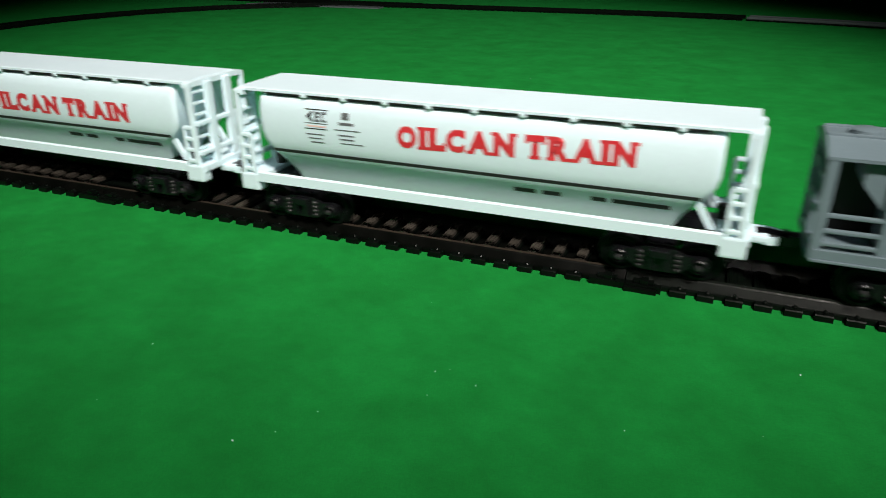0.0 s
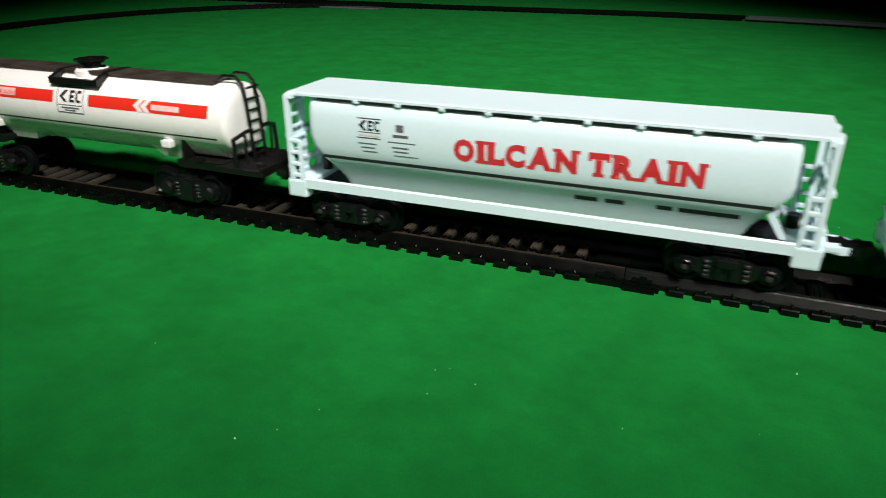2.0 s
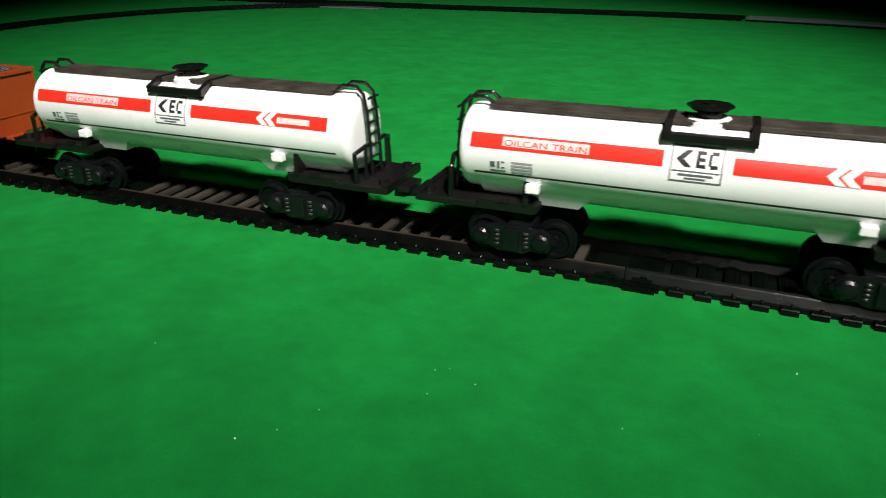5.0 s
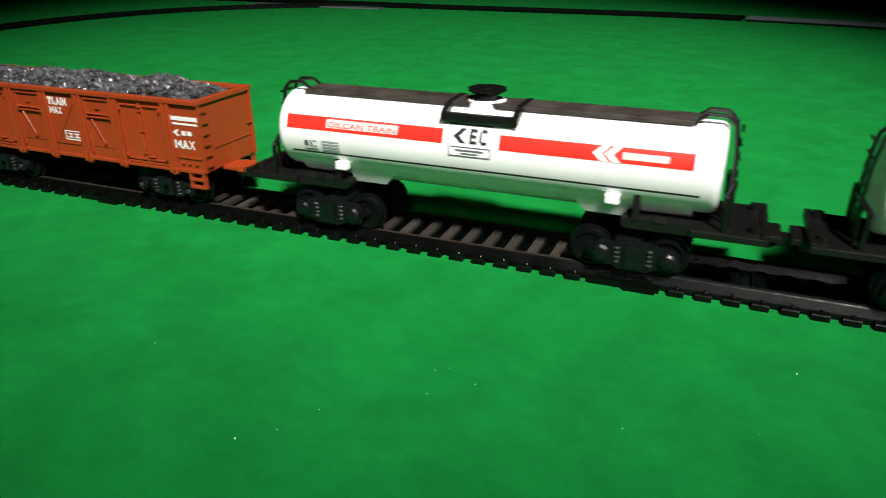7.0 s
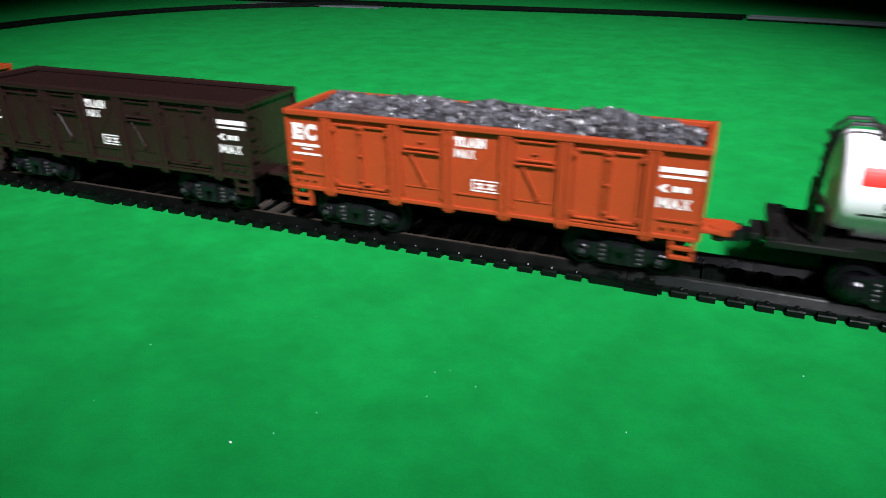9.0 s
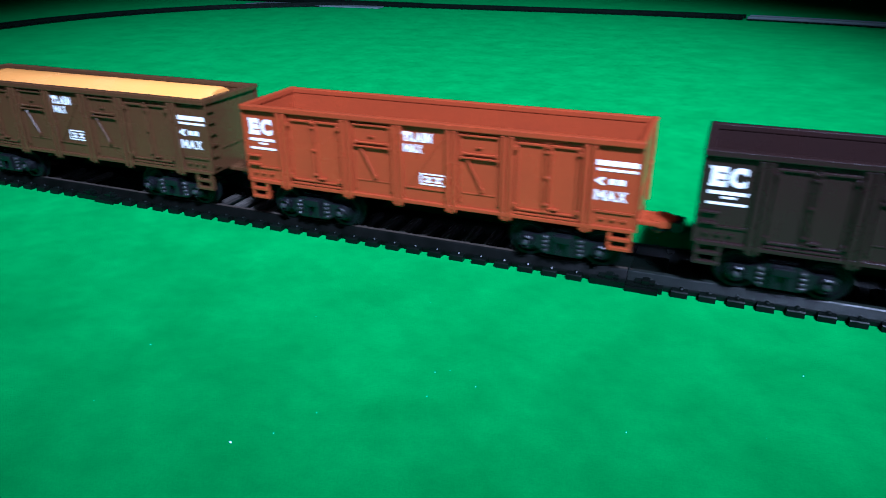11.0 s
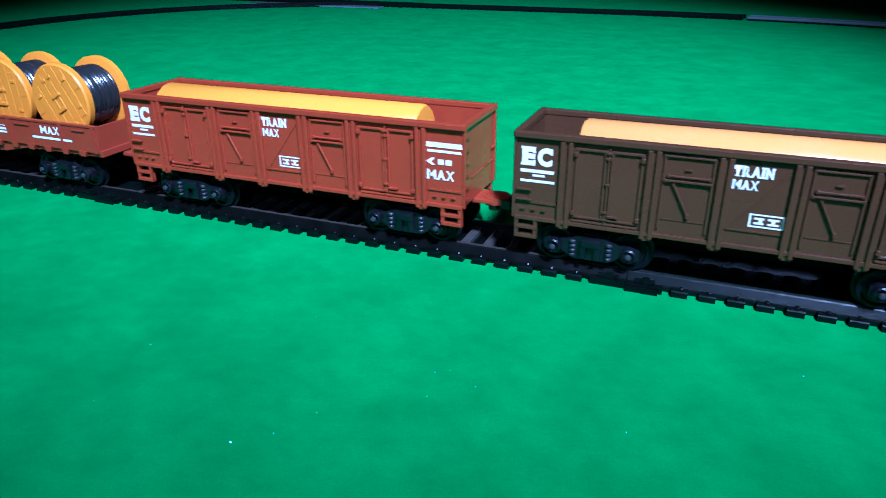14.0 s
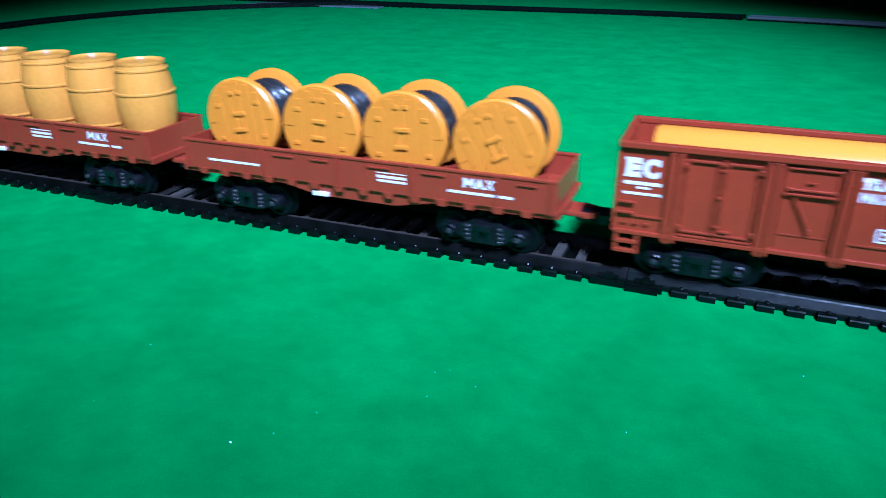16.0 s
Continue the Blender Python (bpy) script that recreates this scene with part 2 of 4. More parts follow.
# ---- structure: felt floor, walls, ceiling ----
GROUND = 0.0016
bm = bmn()
bmesh.ops.create_grid(bm, x_segments=60, y_segments=60, size=2.6, matrix=Matrix.Translation((0, 0.4, GROUND)))
floor = new("floor", data_of("floor", bm, FELT))
tagged(floor, "green felt carpet under the toy railway", "carpet", kind="structure")
bm = bmn()
box(bm, -2.6, 2.6, -2.2, 3.0, -0.05, GROUND - 0.003)
tagged(new("floor_slab", data_of("floor_slab", bm, WALL)), "dark floor below the carpet", "floor", kind="structure")
for name, b in (("wall_north", (-2.7, 2.7, 3.0, 3.1)), ("wall_south", (-2.7, 2.7, -2.3, -2.2)), ("wall_west", (-2.7, -2.6, -2.2, 3.0)), ("wall_east", (2.6, 2.7, -2.2, 3.0))):
    bm = bmn()
    box(bm, *b, -0.05, 2.4)
    tagged(new(name, data_of(name, bm, WALL)), "plain dark painted room wall", "wall", kind="structure")
bm = bmn()
box(bm, -2.7, 2.7, -2.3, 3.1, 2.4, 2.5)
tagged(new("ceiling", data_of("ceiling", bm, WALL)), "plain dark room ceiling", "ceiling", kind="structure")

# ---- near track: straight sections of black plastic, each with its sleepers, rails and end joint ----
PITCH, HEAD, TOP = 0.0068457, 0.0056, 0.0033
SECTION = 27 * PITCH
FIRST = -0.14679 - 8 * PITCH  # middle of the joint between two sections


def rail_mesh(bm, x0, x1, y):
    # one solid moulding: broad foot, leaning faces, narrow head
    prism(bm, [(y - 0.0023, TOP - 0.0006), (y - 0.0021, TOP), (y - 0.0010, HEAD - 0.0003), (y - 0.0007, HEAD), (y + 0.0007, HEAD), (y + 0.0010, HEAD - 0.0003), (y + 0.0021, TOP), (y + 0.0023, TOP - 0.0006)], x0, x1, axis="x")


def sleeper_mesh():
    bm = bmn()
    w = PITCH * 0.30
    prism(bm, [(-0.0134, GROUND - 0.0002), (-0.0132, TOP - 0.0003), (-0.0129, TOP - 0.00005), (-0.0110, TOP), (0.0110, TOP), (0.0129, TOP - 0.00005), (0.0132, TOP - 0.0003), (0.0134, GROUND - 0.0002)], -w, w, axis="x")
    for y in (-0.0115, 0.0115):
        bmesh.ops.create_uvsphere(bm, u_segments=8, v_segments=5, radius=0.0007, matrix=Matrix.Translation((0.0003, y, TOP)))
    return bm


def track_section(rail_skin, head_skin, top_skin, rise):
    th = thing("track_section", "straight section of black plastic toy railway track on green felt", "railway track", "track sections", "structure")
    for y in (-0.0088, 0.0088):
        bm = bmn()
        rail_mesh(bm, 0.0001, SECTION - 0.0001, y)
        rail = part("rail", bm, rail_skin, th)
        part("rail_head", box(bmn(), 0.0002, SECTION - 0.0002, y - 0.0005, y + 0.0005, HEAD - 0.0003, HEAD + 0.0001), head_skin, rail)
    bm = bmn()
    for y in (-0.0088, 0.0088):
        box(bm, 0.004, SECTION - 0.004, y - 0.0022, y + 0.0022, GROUND, TOP - 0.0004)
    box(bm, 0.004, SECTION - 0.004, -0.0066, 0.0066, GROUND - 0.0002, GROUND + 0.0005)
    part("web", bm, rail_skin, th)
    me = data_of("sleeper", sleeper_mesh(), TIE)
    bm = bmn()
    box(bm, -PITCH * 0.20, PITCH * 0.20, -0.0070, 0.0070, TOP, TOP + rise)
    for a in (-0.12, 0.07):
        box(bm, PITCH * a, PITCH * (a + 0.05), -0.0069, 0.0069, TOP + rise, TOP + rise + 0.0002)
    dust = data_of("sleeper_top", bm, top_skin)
    for k in range(2, 26):
        o = new("sleeper", me)
        o.parent, o.location = th, (k * PITCH, 0, 0)
        d = new("sleeper_top", dust)
        d.parent = o
    # the wide end joint: two plates with a stepped edge
    for x0, x1, dx in ((0.00005, PITCH * 1.38, 0), (SECTION - PITCH * 1.38, SECTION - 0.00005, 1)):
        bm = bmn()
        box(bm, x0, x1, -0.0132, 0.0132, GROUND, TOP)
        for y in (-0.0112, 0.0112):
            box(bm, x0 + 0.002, x1 - 0.002, y - 0.0010, y + 0.0010, TOP, TOP + 0.0008, 0.0002)
            box(bm, x0 + 0.004, x0 + 0.006, y - 0.0014, y + 0.0014, TOP, TOP + 0.0013, 0.0002)
        if dx == 0:
            box(bm, x0, x1 - 0.001, -0.0144, -0.0132, GROUND, TOP - 0.0006)
        part("joint_plate", bm, TIE, th)
    return th


# the worn sections carry dust on rails and sleepers; those past the joint are cleaner and black; all rail heads have a
# painted highlight
worn = track_section(WORN_RAIL, DUSTY_HIGHLIT_HEAD, INNER_TIE, 0.0011)
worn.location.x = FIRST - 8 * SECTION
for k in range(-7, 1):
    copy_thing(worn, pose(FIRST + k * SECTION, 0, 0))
clean = track_section(RAIL, HIGHLIT_HEAD, TIE, 0.0002)
clean.location.x = FIRST + SECTION
for k in range(2, 9):
    copy_thing(clean, pose(FIRST + k * SECTION, 0, 0))


# ---- far track: the back of the loop, a turnout and its branch ----
def run(x, y, heading, legs, step=0.004):
    """Points (x, y, heading) along straight and curved legs of (length, radius to the right or 0)."""
    out, h = [], radians(heading)
    for length, radius in legs:
        n = max(1, round(length / step))
        for _ in range(n):
            out.append((x, y, h))
            d = length / n
            if radius:
                h -= d / radius / 2
            x, y = x + d * math.cos(h), y + d * math.sin(h)
            if radius:
                h -= d / radius / 2
    out.append((x, y, h))
    return out


def strip(bm, path, d0, d1, z0, z1):
    rows = []
    for x, y, h in path:
        nx, ny = -math.sin(h), math.cos(h)
        rows.append([bm.verts.new((x + nx * d, y + ny * d, z)) for d, z in ((d0, z0), (d1, z0), (d1, z1), (d0, z1))])
    for a, b in zip(rows, rows[1:]):
        for i in range(4):
            bm.faces.new((a[i], b[i], b[(i + 1) % 4], a[(i + 1) % 4]))
    bm.faces.new(rows[0])
    bm.faces.new(rows[-1][::-1])


def curved_track(label, path, bed=None):
    th = thing("curved_track", label, "railway track", "far track", "structure")
    for d in (-0.0088, 0.0088):
        bm = bmn()
        strip(bm, path, d - 0.0007, d + 0.0007, TOP, HEAD)
        part("rail", bm, RAIL if not bed else bed, th)
    bm = bmn()
    gone = 0.0
    for (x, y, h), (x2, y2, h2) in zip(path, path[1:]):
        gone += math.hypot(x2 - x, y2 - y)
        if gone >= PITCH:
            gone -= PITCH
            made = bmesh.ops.create_cube(bm, size=1.0, matrix=Matrix.Translation((x, y, (GROUND + TOP) / 2)) @ Matrix.Rotation(h, 4, "Z") @ Matrix.Diagonal((PITCH * 0.6, 0.027, TOP - GROUND, 1)))
    tagged(part("sleepers", bm, TIE, th), kind="stuff")
    bm = bmn()
    for d in (-0.0088, 0.0088):
        strip(bm, path, d - 0.0024, d + 0.0024, GROUND, TOP - 0.0003)
    part("web", bm, TIE, th)
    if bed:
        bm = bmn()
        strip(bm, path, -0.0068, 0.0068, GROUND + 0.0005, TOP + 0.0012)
        part("bed", bm, bed, th, "grey strip added between the rails for the track's sheen")
    return th


R0 = 0.324
loop = run(-0.700, 0.05, 90, [(0.306, 0), (R0 * math.pi / 2, R0)])
curved_track("curved section of dark toy railway track on green felt", loop)
straight = run(-0.376, 0.680, 0, [(0.24, 0), (0.145, 0.9)])
curved_track("straight and bending dark toy track at the back of the layout", straight)
x, y, h = straight[-1]
curved_track("section of toy track at the back with its sheen painted grey", run(x + 0.004 * math.cos(h), y + 0.004 * math.sin(h), math.degrees(h), [(0.30, 0.9)]), FAR_SHEEN)
x2, y2, h2 = run(x, y, math.degrees(h), [(0.308, 0.9)])[-1]
curved_track("bending dark toy track at the back of the layout", run(x2, y2, math.degrees(h2), [(0.9, 0.9)]))
curved_track("branch of dark toy railway track at the back", run(-0.382, 0.686, 178, [(1.4, 0)]))
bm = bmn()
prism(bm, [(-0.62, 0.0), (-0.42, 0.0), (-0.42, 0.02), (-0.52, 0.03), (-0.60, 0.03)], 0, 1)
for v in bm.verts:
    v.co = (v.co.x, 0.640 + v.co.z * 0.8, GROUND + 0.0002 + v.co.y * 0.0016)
tagged(new("turnout_plate", data_of("turnout_plate", bm, FAR_SHEEN)), "plastic plate of a toy track turnout with its sheen painted grey", "track plate", kind="structure")

# ---- bogies and couplers ----
WHEEL_R = 0.0052


def bogie(parent, x, material=BOGIE, inner=0):
    """Two side frames with axle boxes and springs, a bolster, two wheel sets."""
    top = HEAD + WHEEL_R
    bg = None
    for side in (-1, 1):
        bm = bmn()
        y0 = side * 0.0112
        prism(bm, [(-0.0126, top - 0.0012), (-0.0126, top + 0.0014), (-0.0112, top + 0.0023), (-0.0070, top + 0.0020), (-0.0036, top + 0.0034), (0.0036, top + 0.0034), (0.0070, top + 0.0020),
                   (0.0112, top + 0.0023), (0.0126, top + 0.0014), (0.0126, top - 0.0012), (0.0112, top - 0.0020), (0.0078, top - 0.0012), (0.0048, top - 0.0032), (-0.0048, top - 0.0032), (-0.0078, top - 0.0012), (-0.0112, top - 0.0020)],
              y0 - 0.0006, y0 + 0.0006)
        if inner:  # a shorter, rounded frame that leaves the inner wheel in sight
            bm = bmn()
            ring = [(-0.0138, -0.0008), (-0.0134, 0.0016), (-0.0118, 0.0028), (-0.0085, 0.0030), (-0.0050, 0.0038), (0.0010, 0.0038), (0.0045, 0.0030), (0.0070, 0.0032), (0.0092, 0.0020), (0.0100, -0.0004),
                    (0.0090, -0.0026), (0.0068, -0.0034), (0.0040, -0.0030), (0.0015, -0.0042), (-0.0055, -0.0042), (-0.0080, -0.0028), (-0.0115, -0.0030), (-0.0134, -0.0022)]
            prism(bm, [(inner * a, top + b) for a, b in ring], y0 - 0.0010, y0 + 0.0010)
            for a, r in ((-0.0106, 0.0024), (0.0066, 0.0026)):
                lathe(bm, [(y0 + side * 0.0008, r), (y0 + side * 0.0018, r), (y0 + side * 0.0024, r * 0.72), (y0 + side * 0.0026, r * 0.3)], 16, "y", (inner * a, 0, top))
            box(bm, inner * -0.0042, inner * 0.0004, y0 + side * 0.0008, y0 + side * 0.0020, top - 0.0034, top + 0.0030, 0.0004)
        for ax in (-0.0100, 0.0100):
            if inner:
                continue
            lathe(bm, [(y0 + side * 0.0004, 0.0021), (y0 + side * 0.0019, 0.0020), (y0 + side * 0.0022, 0.0016), (y0 + side * 0.0016, 0.0013)], 18, "y", (ax, 0, top))
        if not inner:
            # forked centre block between the springs
            box(bm, -0.0026, 0.0026, y0 + side * 0.0006, y0 + side * 0.0020, top + 0.0008, top + 0.0030, 0.0003)
            for fx in (-0.0019, 0.0019):
                box(bm, fx - 0.0008, fx + 0.0008, y0 + side * 0.0006, y0 + side * 0.0018, top - 0.0026, top + 0.0010, 0.0002)
        if bg is None:
            bg = part("bogie", box(bmn(), -0.0035, 0.0035, -0.0104, 0.0104, top + 0.0005, top + 0.0040, 0.0004), material, parent)
            bg.location.x = x
        part("side_frame", bm, material, bg)
        for sx in ((-0.0060 * inner, 0.0024 * inner) if inner else (-0.0048, 0.0048)):
            bm = bmn()
            for k in range(4):
                lathe(bm, [(top - 0.0024 + k * 0.0013, 0.0006), (top - 0.0022 + k * 0.0013, 0.0008), (top - 0.0017 + k * 0.0013, 0.0008), (top - 0.0015 + k * 0.0013, 0.0006)], 10, "z", (sx, y0 + side * 0.0010, 0))
            part("spring", bm, SPRING_GLINT, bg, "coil spring lightened for its glints")
    for ax in (-0.0100, 0.0100):
        bm = bmn()
        for side in (-1, 1):
            lathe(bm, [(side * 0.0076, WHEEL_R + 0.0008), (side * 0.0082, WHEEL_R + 0.0008), (side * 0.0083, WHEEL_R), (side * 0.0099, WHEEL_R - 0.0002), (side * 0.0100, WHEEL_R - 0.0010), (side * 0.0094, WHEEL_R - 0.0014), (side * 0.0094, 0.0016), (side * 0.0102, 0.0013)], 28, "y")
            for k in range(6):
                w = k * math.pi / 3
                tube(bm, (0.0028 * math.cos(w), side * 0.0093, 0.0028 * math.sin(w)), (0.0028 * math.cos(w), side * 0.0097, 0.0028 * math.sin(w)), 0.0006, 6)
        tube(bm, (0, -0.0125, 0), (0, 0.0125, 0), 0.0007, 8)
        ws = part("wheel_set", bm, WHEEL, bg, smooth=True)
        ws.location = (ax, 0, top)
        for side in (-1, 1):
            if inner:
                continue
            part("axle_cap", lathe(bmn(), [(side * 0.0134, 0.0008), (side * 0.0139, 0.0007), (side * 0.0141, 0.0003)], 10, "y", (ax, 0, top)), AXLE_GLINT, bg, "round axle cap lightened for its highlight", smooth=True)
    return bg


def coupler(parent, x, way, material=BOGIE, reach=0.009, z=0.0155):
    bm = bmn()
    prism(bm, [(0, -0.0022), (way * reach * 0.55, -0.0016), (way * reach * 0.7, -0.0035), (way * reach, -0.0035), (way * reach, 0.0030), (way * reach * 0.85, 0.0030), (way * reach * 0.8, 0.0), (way * reach * 0.55, 0.0016), (0, 0.0022)], 0, 1)
    for v in bm.verts:
        v.co = (v.co.x + x, v.co.z, z + (v.co.y - 0.5) * 0.0026)
    return part("coupler", bm, material, parent, "dark hook coupler")


# ---- slab-serif lettering ----
# for each letter: its width, and its serifs as (place along the letter, half width, at the top)
SLAB = {"O": (1.0, ()), "I": (0.36, ((0.5, 0.75, 0), (0.5, 0.75, 1))), "L": (0.84, ((0.16, 0.24, 0), (0.16, 0.30, 1))), "C": (0.92, ()),
        "A": (1.08, ((0.09, 0.14, 0), (0.91, 0.14, 0))), "N": (0.98, ((0.10, 0.20, 0), (0.06, 0.18, 1), (0.90, 0.20, 1))),
        "E": (0.84, ((0.14, 0.22, 0), (0.14, 0.22, 1))), "M": (1.20, ((0.09, 0.13, 0), (0.91, 0.13, 0))),
        "X": (1.0, ((0.13, 0.14, 0), (0.87, 0.14, 0), (0.13, 0.14, 1), (0.87, 0.14, 1))), "T": (0.94, ((0.5, 0.27, 0),)), "R": (0.96, ((0.14, 0.22, 0), (0.06, 0.14, 1), (0.94, 0.16, 0)))}


def slab_word(word, width, height):
    """Bold slab-serif letters in x, z: each letter of the built-in font with its own serifs."""
    space = 0.12
    gaps = [0.0 if c == "L" else space for c in word]
    total = sum(SLAB[c][0] for c in word) + sum(gaps[:-1])
    unit, bar = width / total, height * 0.14
    out, x = bmn(), 0.0
    for c, gap in zip(word, gaps):
        w = SLAB[c][0] * unit
        me = data_of("letter", letters(c, w, height, bold=0.028 if c in "MX" else 0.065), INK_RED)
        mark = len(out.verts)
        out.from_mesh(me)
        bpy.data.meshes.remove(me)
        out.verts.ensure_lookup_table()
        for v in out.verts[mark:]:
            v.co.x += x
        for at, half, top in SLAB[c][1]:
            rect(out, x + (at - half) * w, x + (at + half) * w, height - bar if top else 0.0, height if top else bar)
        if c == "T":
            for e in (0.0, w - bar):
                rect(out, x + e, x + e + bar, height * 0.64, height)
        if c == "L":
            rect(out, x + w - bar, x + w, 0.0, height * 0.36)
        if c == "E":
            rect(out, x + w - bar, x + w, 0.0, height * 0.32)
            rect(out, x + w - bar, x + w, height * 0.68, height)
        if c == "C":
            rect(out, x + w - bar, x + w, height * 0.66, height * 0.97)
        x += w + gap * unit
    return out


# ---- gondola wagons ----
G_LEN, G_W, G_TOP = 0.1190, 0.0142, 0.0417
POSTS = (0.0143, 0.0357, 0.0520, 0.0681, 0.0840, 0.1056)


def gondola(label, material):
    th = thing("gondola_wagon", label, "toy wagon", "gondola wagons")
    y = G_W - 0.0010
    low, rim = 0.0180, G_TOP
    for side in (-1, 1):
        part("side_wall", box(bmn(), 0.0010, G_LEN - 0.0010, side * (y - 0.0008), side * y, low, rim - 0.0002), material, th)
        bm = bmn()
        box(bm, 0.0004, G_LEN - 0.0004, side * (y - 0.0010), side * (G_W + 0.0001), rim - 0.0016, rim, 0.0003)
        part("top_rim", bm, material, th)
        bm = bmn()
        box(bm, 0.0012, G_LEN - 0.0012, side * (y - 0.0004), side * (y + 0.0008), low - 0.0004, low + 0.0007, 0.0002)
        part("bottom_rail", bm, material, th)
        for px in POSTS:
            # a post of two rounded ribs with a groove between, tapering below the floor
            bm = bmn()
            prism(bm, [(px - 0.0016, rim - 0.0017), (px - 0.0012, low - 0.0018), (px + 0.0012, low - 0.0018), (px + 0.0016, rim - 0.0017)], side * (y - 0.0002), side * (y + 0.0004))
            for d in (-0.0010, 0.0010):
                box(bm, px + d - 0.0006, px + d + 0.0006, side * (y + 0.0002), side * (y + 0.0011), low - 0.0012, rim - 0.0017, 0.00025)
            part("post", bm, material, th)
        for a, b in zip(POSTS, POSTS[1:]):
            mid, wide = (a + b) / 2, b - a
            if wide > 0.02:  # double doors with a lock bar, hinges and sills
                for u0, u1 in ((a + 0.0023, mid - 0.0005), (mid + 0.0005, b - 0.0023)):
                    bm = bmn()
                    z0, z1 = low + 0.0020, rim - 0.0030
                    for f in ((u0, u0 + 0.0007, z0, z1), (u1 - 0.0007, u1, z0, z1), (u0, u1, z0, z0 + 0.0006), (u0, u1, z1 - 0.0007, z1)):
                        box(bm, f[0], f[1], side * (y - 0.0001), side * (y + 0.0006), f[2], f[3], 0.0002)
                    part("door", bm, material, th)
                part("door_sill", box(bmn(), a + 0.0022, b - 0.0022, side * (y - 0.0001), side * (y + 0.0007), low + 0.0009, low + 0.0015, 0.0002), material, th)
                bm = bmn()
                tube(bm, (mid, side * (y + 0.0006), low + 0.0010), (mid, side * (y + 0.0006), rim - 0.0024), 0.0003, 6)
                for hz in (low + 0.0026, low + 0.0046, 0.0300, rim - 0.0050, rim - 0.0036):
                    box(bm, mid - 0.0006, mid + 0.0006, side * y, side * (y + 0.0011), hz - 0.0003, hz + 0.0003, 0.0001)
                box(bm, mid + 0.0006, mid + 0.0034, side * y, side * (y + 0.0010), low + 0.0032, low + 0.0037, 0.0001)
                part("lock_bar", bm, material, th)
                for hx in (a + 0.0025, b - 0.0025):
                    for hz in (low + 0.0034, rim - 0.0046):
                        part("hinge", box(bmn(), hx - 0.0005, hx + 0.0005, side * y, side * (y + 0.0011), hz - 0.0006, hz + 0.0006, 0.0002), material, th)
            elif abs(mid - 0.0600) > 0.004:  # flap with two rails and a diagonal brace
                bm = bmn()
                box(bm, a + 0.0022, b - 0.0022, side * (y - 0.0001), side * (y + 0.0006), rim - 0.0030, rim - 0.0024, 0.0002)
                for ux in (a + 0.0022, b - 0.0028):
                    box(bm, ux, ux + 0.0006, side * (y - 0.0001), side * (y + 0.0005), low + 0.0020, rim - 0.0028, 0.0002)
                part("flap_frame", bm, material, th)
                bm = bmn()
                for r0, r1, rz in ((a + 0.0036, b - 0.0032, 0.0341), (a + 0.0030, b - 0.0026, 0.0329)):
                    tube(bm, (r0, side * (y + 0.0006), rz), (r1, side * (y + 0.0006), rz), 0.00032, 6)
                    for ex in (r0, r1):
                        box(bm, ex - 0.0003, ex + 0.0003, side * y, side * (y + 0.0010), rz - 0.0004, rz + 0.0004, 0.0001)
                box(bm, mid - 0.0008, mid + 0.0008, side * y, side * (y + 0.0005), 0.0357, 0.0360)
                part("flap_rail", bm, material, th)
                bm = bmn()
                tube(bm, (mid - 0.0032, side * (y + 0.0005), 0.0322), (mid + 0.0010, side * (y + 0.0005), 0.0243), 0.0003, 6)
                box(bm, mid + 0.0006, mid + 0.0014, side * y, side * (y + 0.0009), 0.0236, 0.0248, 0.0002)
                part("brace", bm, material, th, "thin diagonal brace rod")
                part("flap_line", box(bmn(), a + 0.0030, b - 0.0030, side * y, side * (y + 0.0002), 0.0226, 0.0229), material, th)
            else:
                bm = bmn()
                prism(bm, [(mid - 0.0058, 0.0226), (mid - 0.0052, 0.0226), (mid + 0.0058, 0.0372), (mid + 0.0052, 0.0372)], side * y, side * (y + 0.00025))
                box(bm, a + 0.0018, b - 0.0018, side * y, side * (y + 0.00035), 0.0222, 0.0226)
                part("centre_panel", bm, material, th)
        for u0, u1 in ((0.0014, POSTS[0] - 0.0020), (POSTS[-1] + 0.0020, G_LEN - 0.0014)):
            bm = bmn()
            box(bm, u0, u1, side * y, side * (y + 0.0004), 0.0224, 0.0229)
            for k in range(3):
                hx = u0 + 0.002 + k * 0.0028
                box(bm, hx - 0.0006, hx + 0.0006, side * y, side * (y + 0.0006), 0.0205, 0.0209)
            part("end_panel", bm, material, th)
        for hz in (0.0260, 0.0232):
            part("grab_rail", box(bmn(), 0.0016, 0.0056, side * y, side * (y + 0.0010), hz, hz + 0.0005, 0.0001), material, th)
    for ex, way in ((0.0010, -1), (G_LEN - 0.0010, 1)):
        bm = bmn()
        box(bm, ex - way * 0.0009, ex, -y, y, low, rim - 0.0002)
        part("end_wall", bm, material, th)
        bm = bmn()
        box(bm, ex - way * 0.0012, ex + way * 0.0007, -G_W, G_W, rim - 0.0016, rim + 0.0001, 0.0003)
        part("end_rim", bm, material, th)
        bm = bmn()
        for side in (-1, 1):
            prism(bm, [(side * (y + 0.0004), low), (side * (y + 0.0004), rim - 0.0016), (side * (y - 0.0006), rim - 0.0016), (side * (y - 0.0006), low)], ex, ex + way * 0.0006, axis="x")
            if side == way:
                box(bm, ex, ex + way * 0.0006, side * (y - 0.0006), side * (y - 0.0030), 0.0290, 0.0294)
                continue
            for k in range(6):
                hz = 0.0195 + k * 0.0036
                prism(bm, [(side * (y - 0.0004), hz), (side * (y - 0.0036), hz), (side * (y - 0.0036), hz + 0.0004), (side * (y - 0.0004), hz + 0.0013)], ex, ex + way * 0.0006, axis="x")
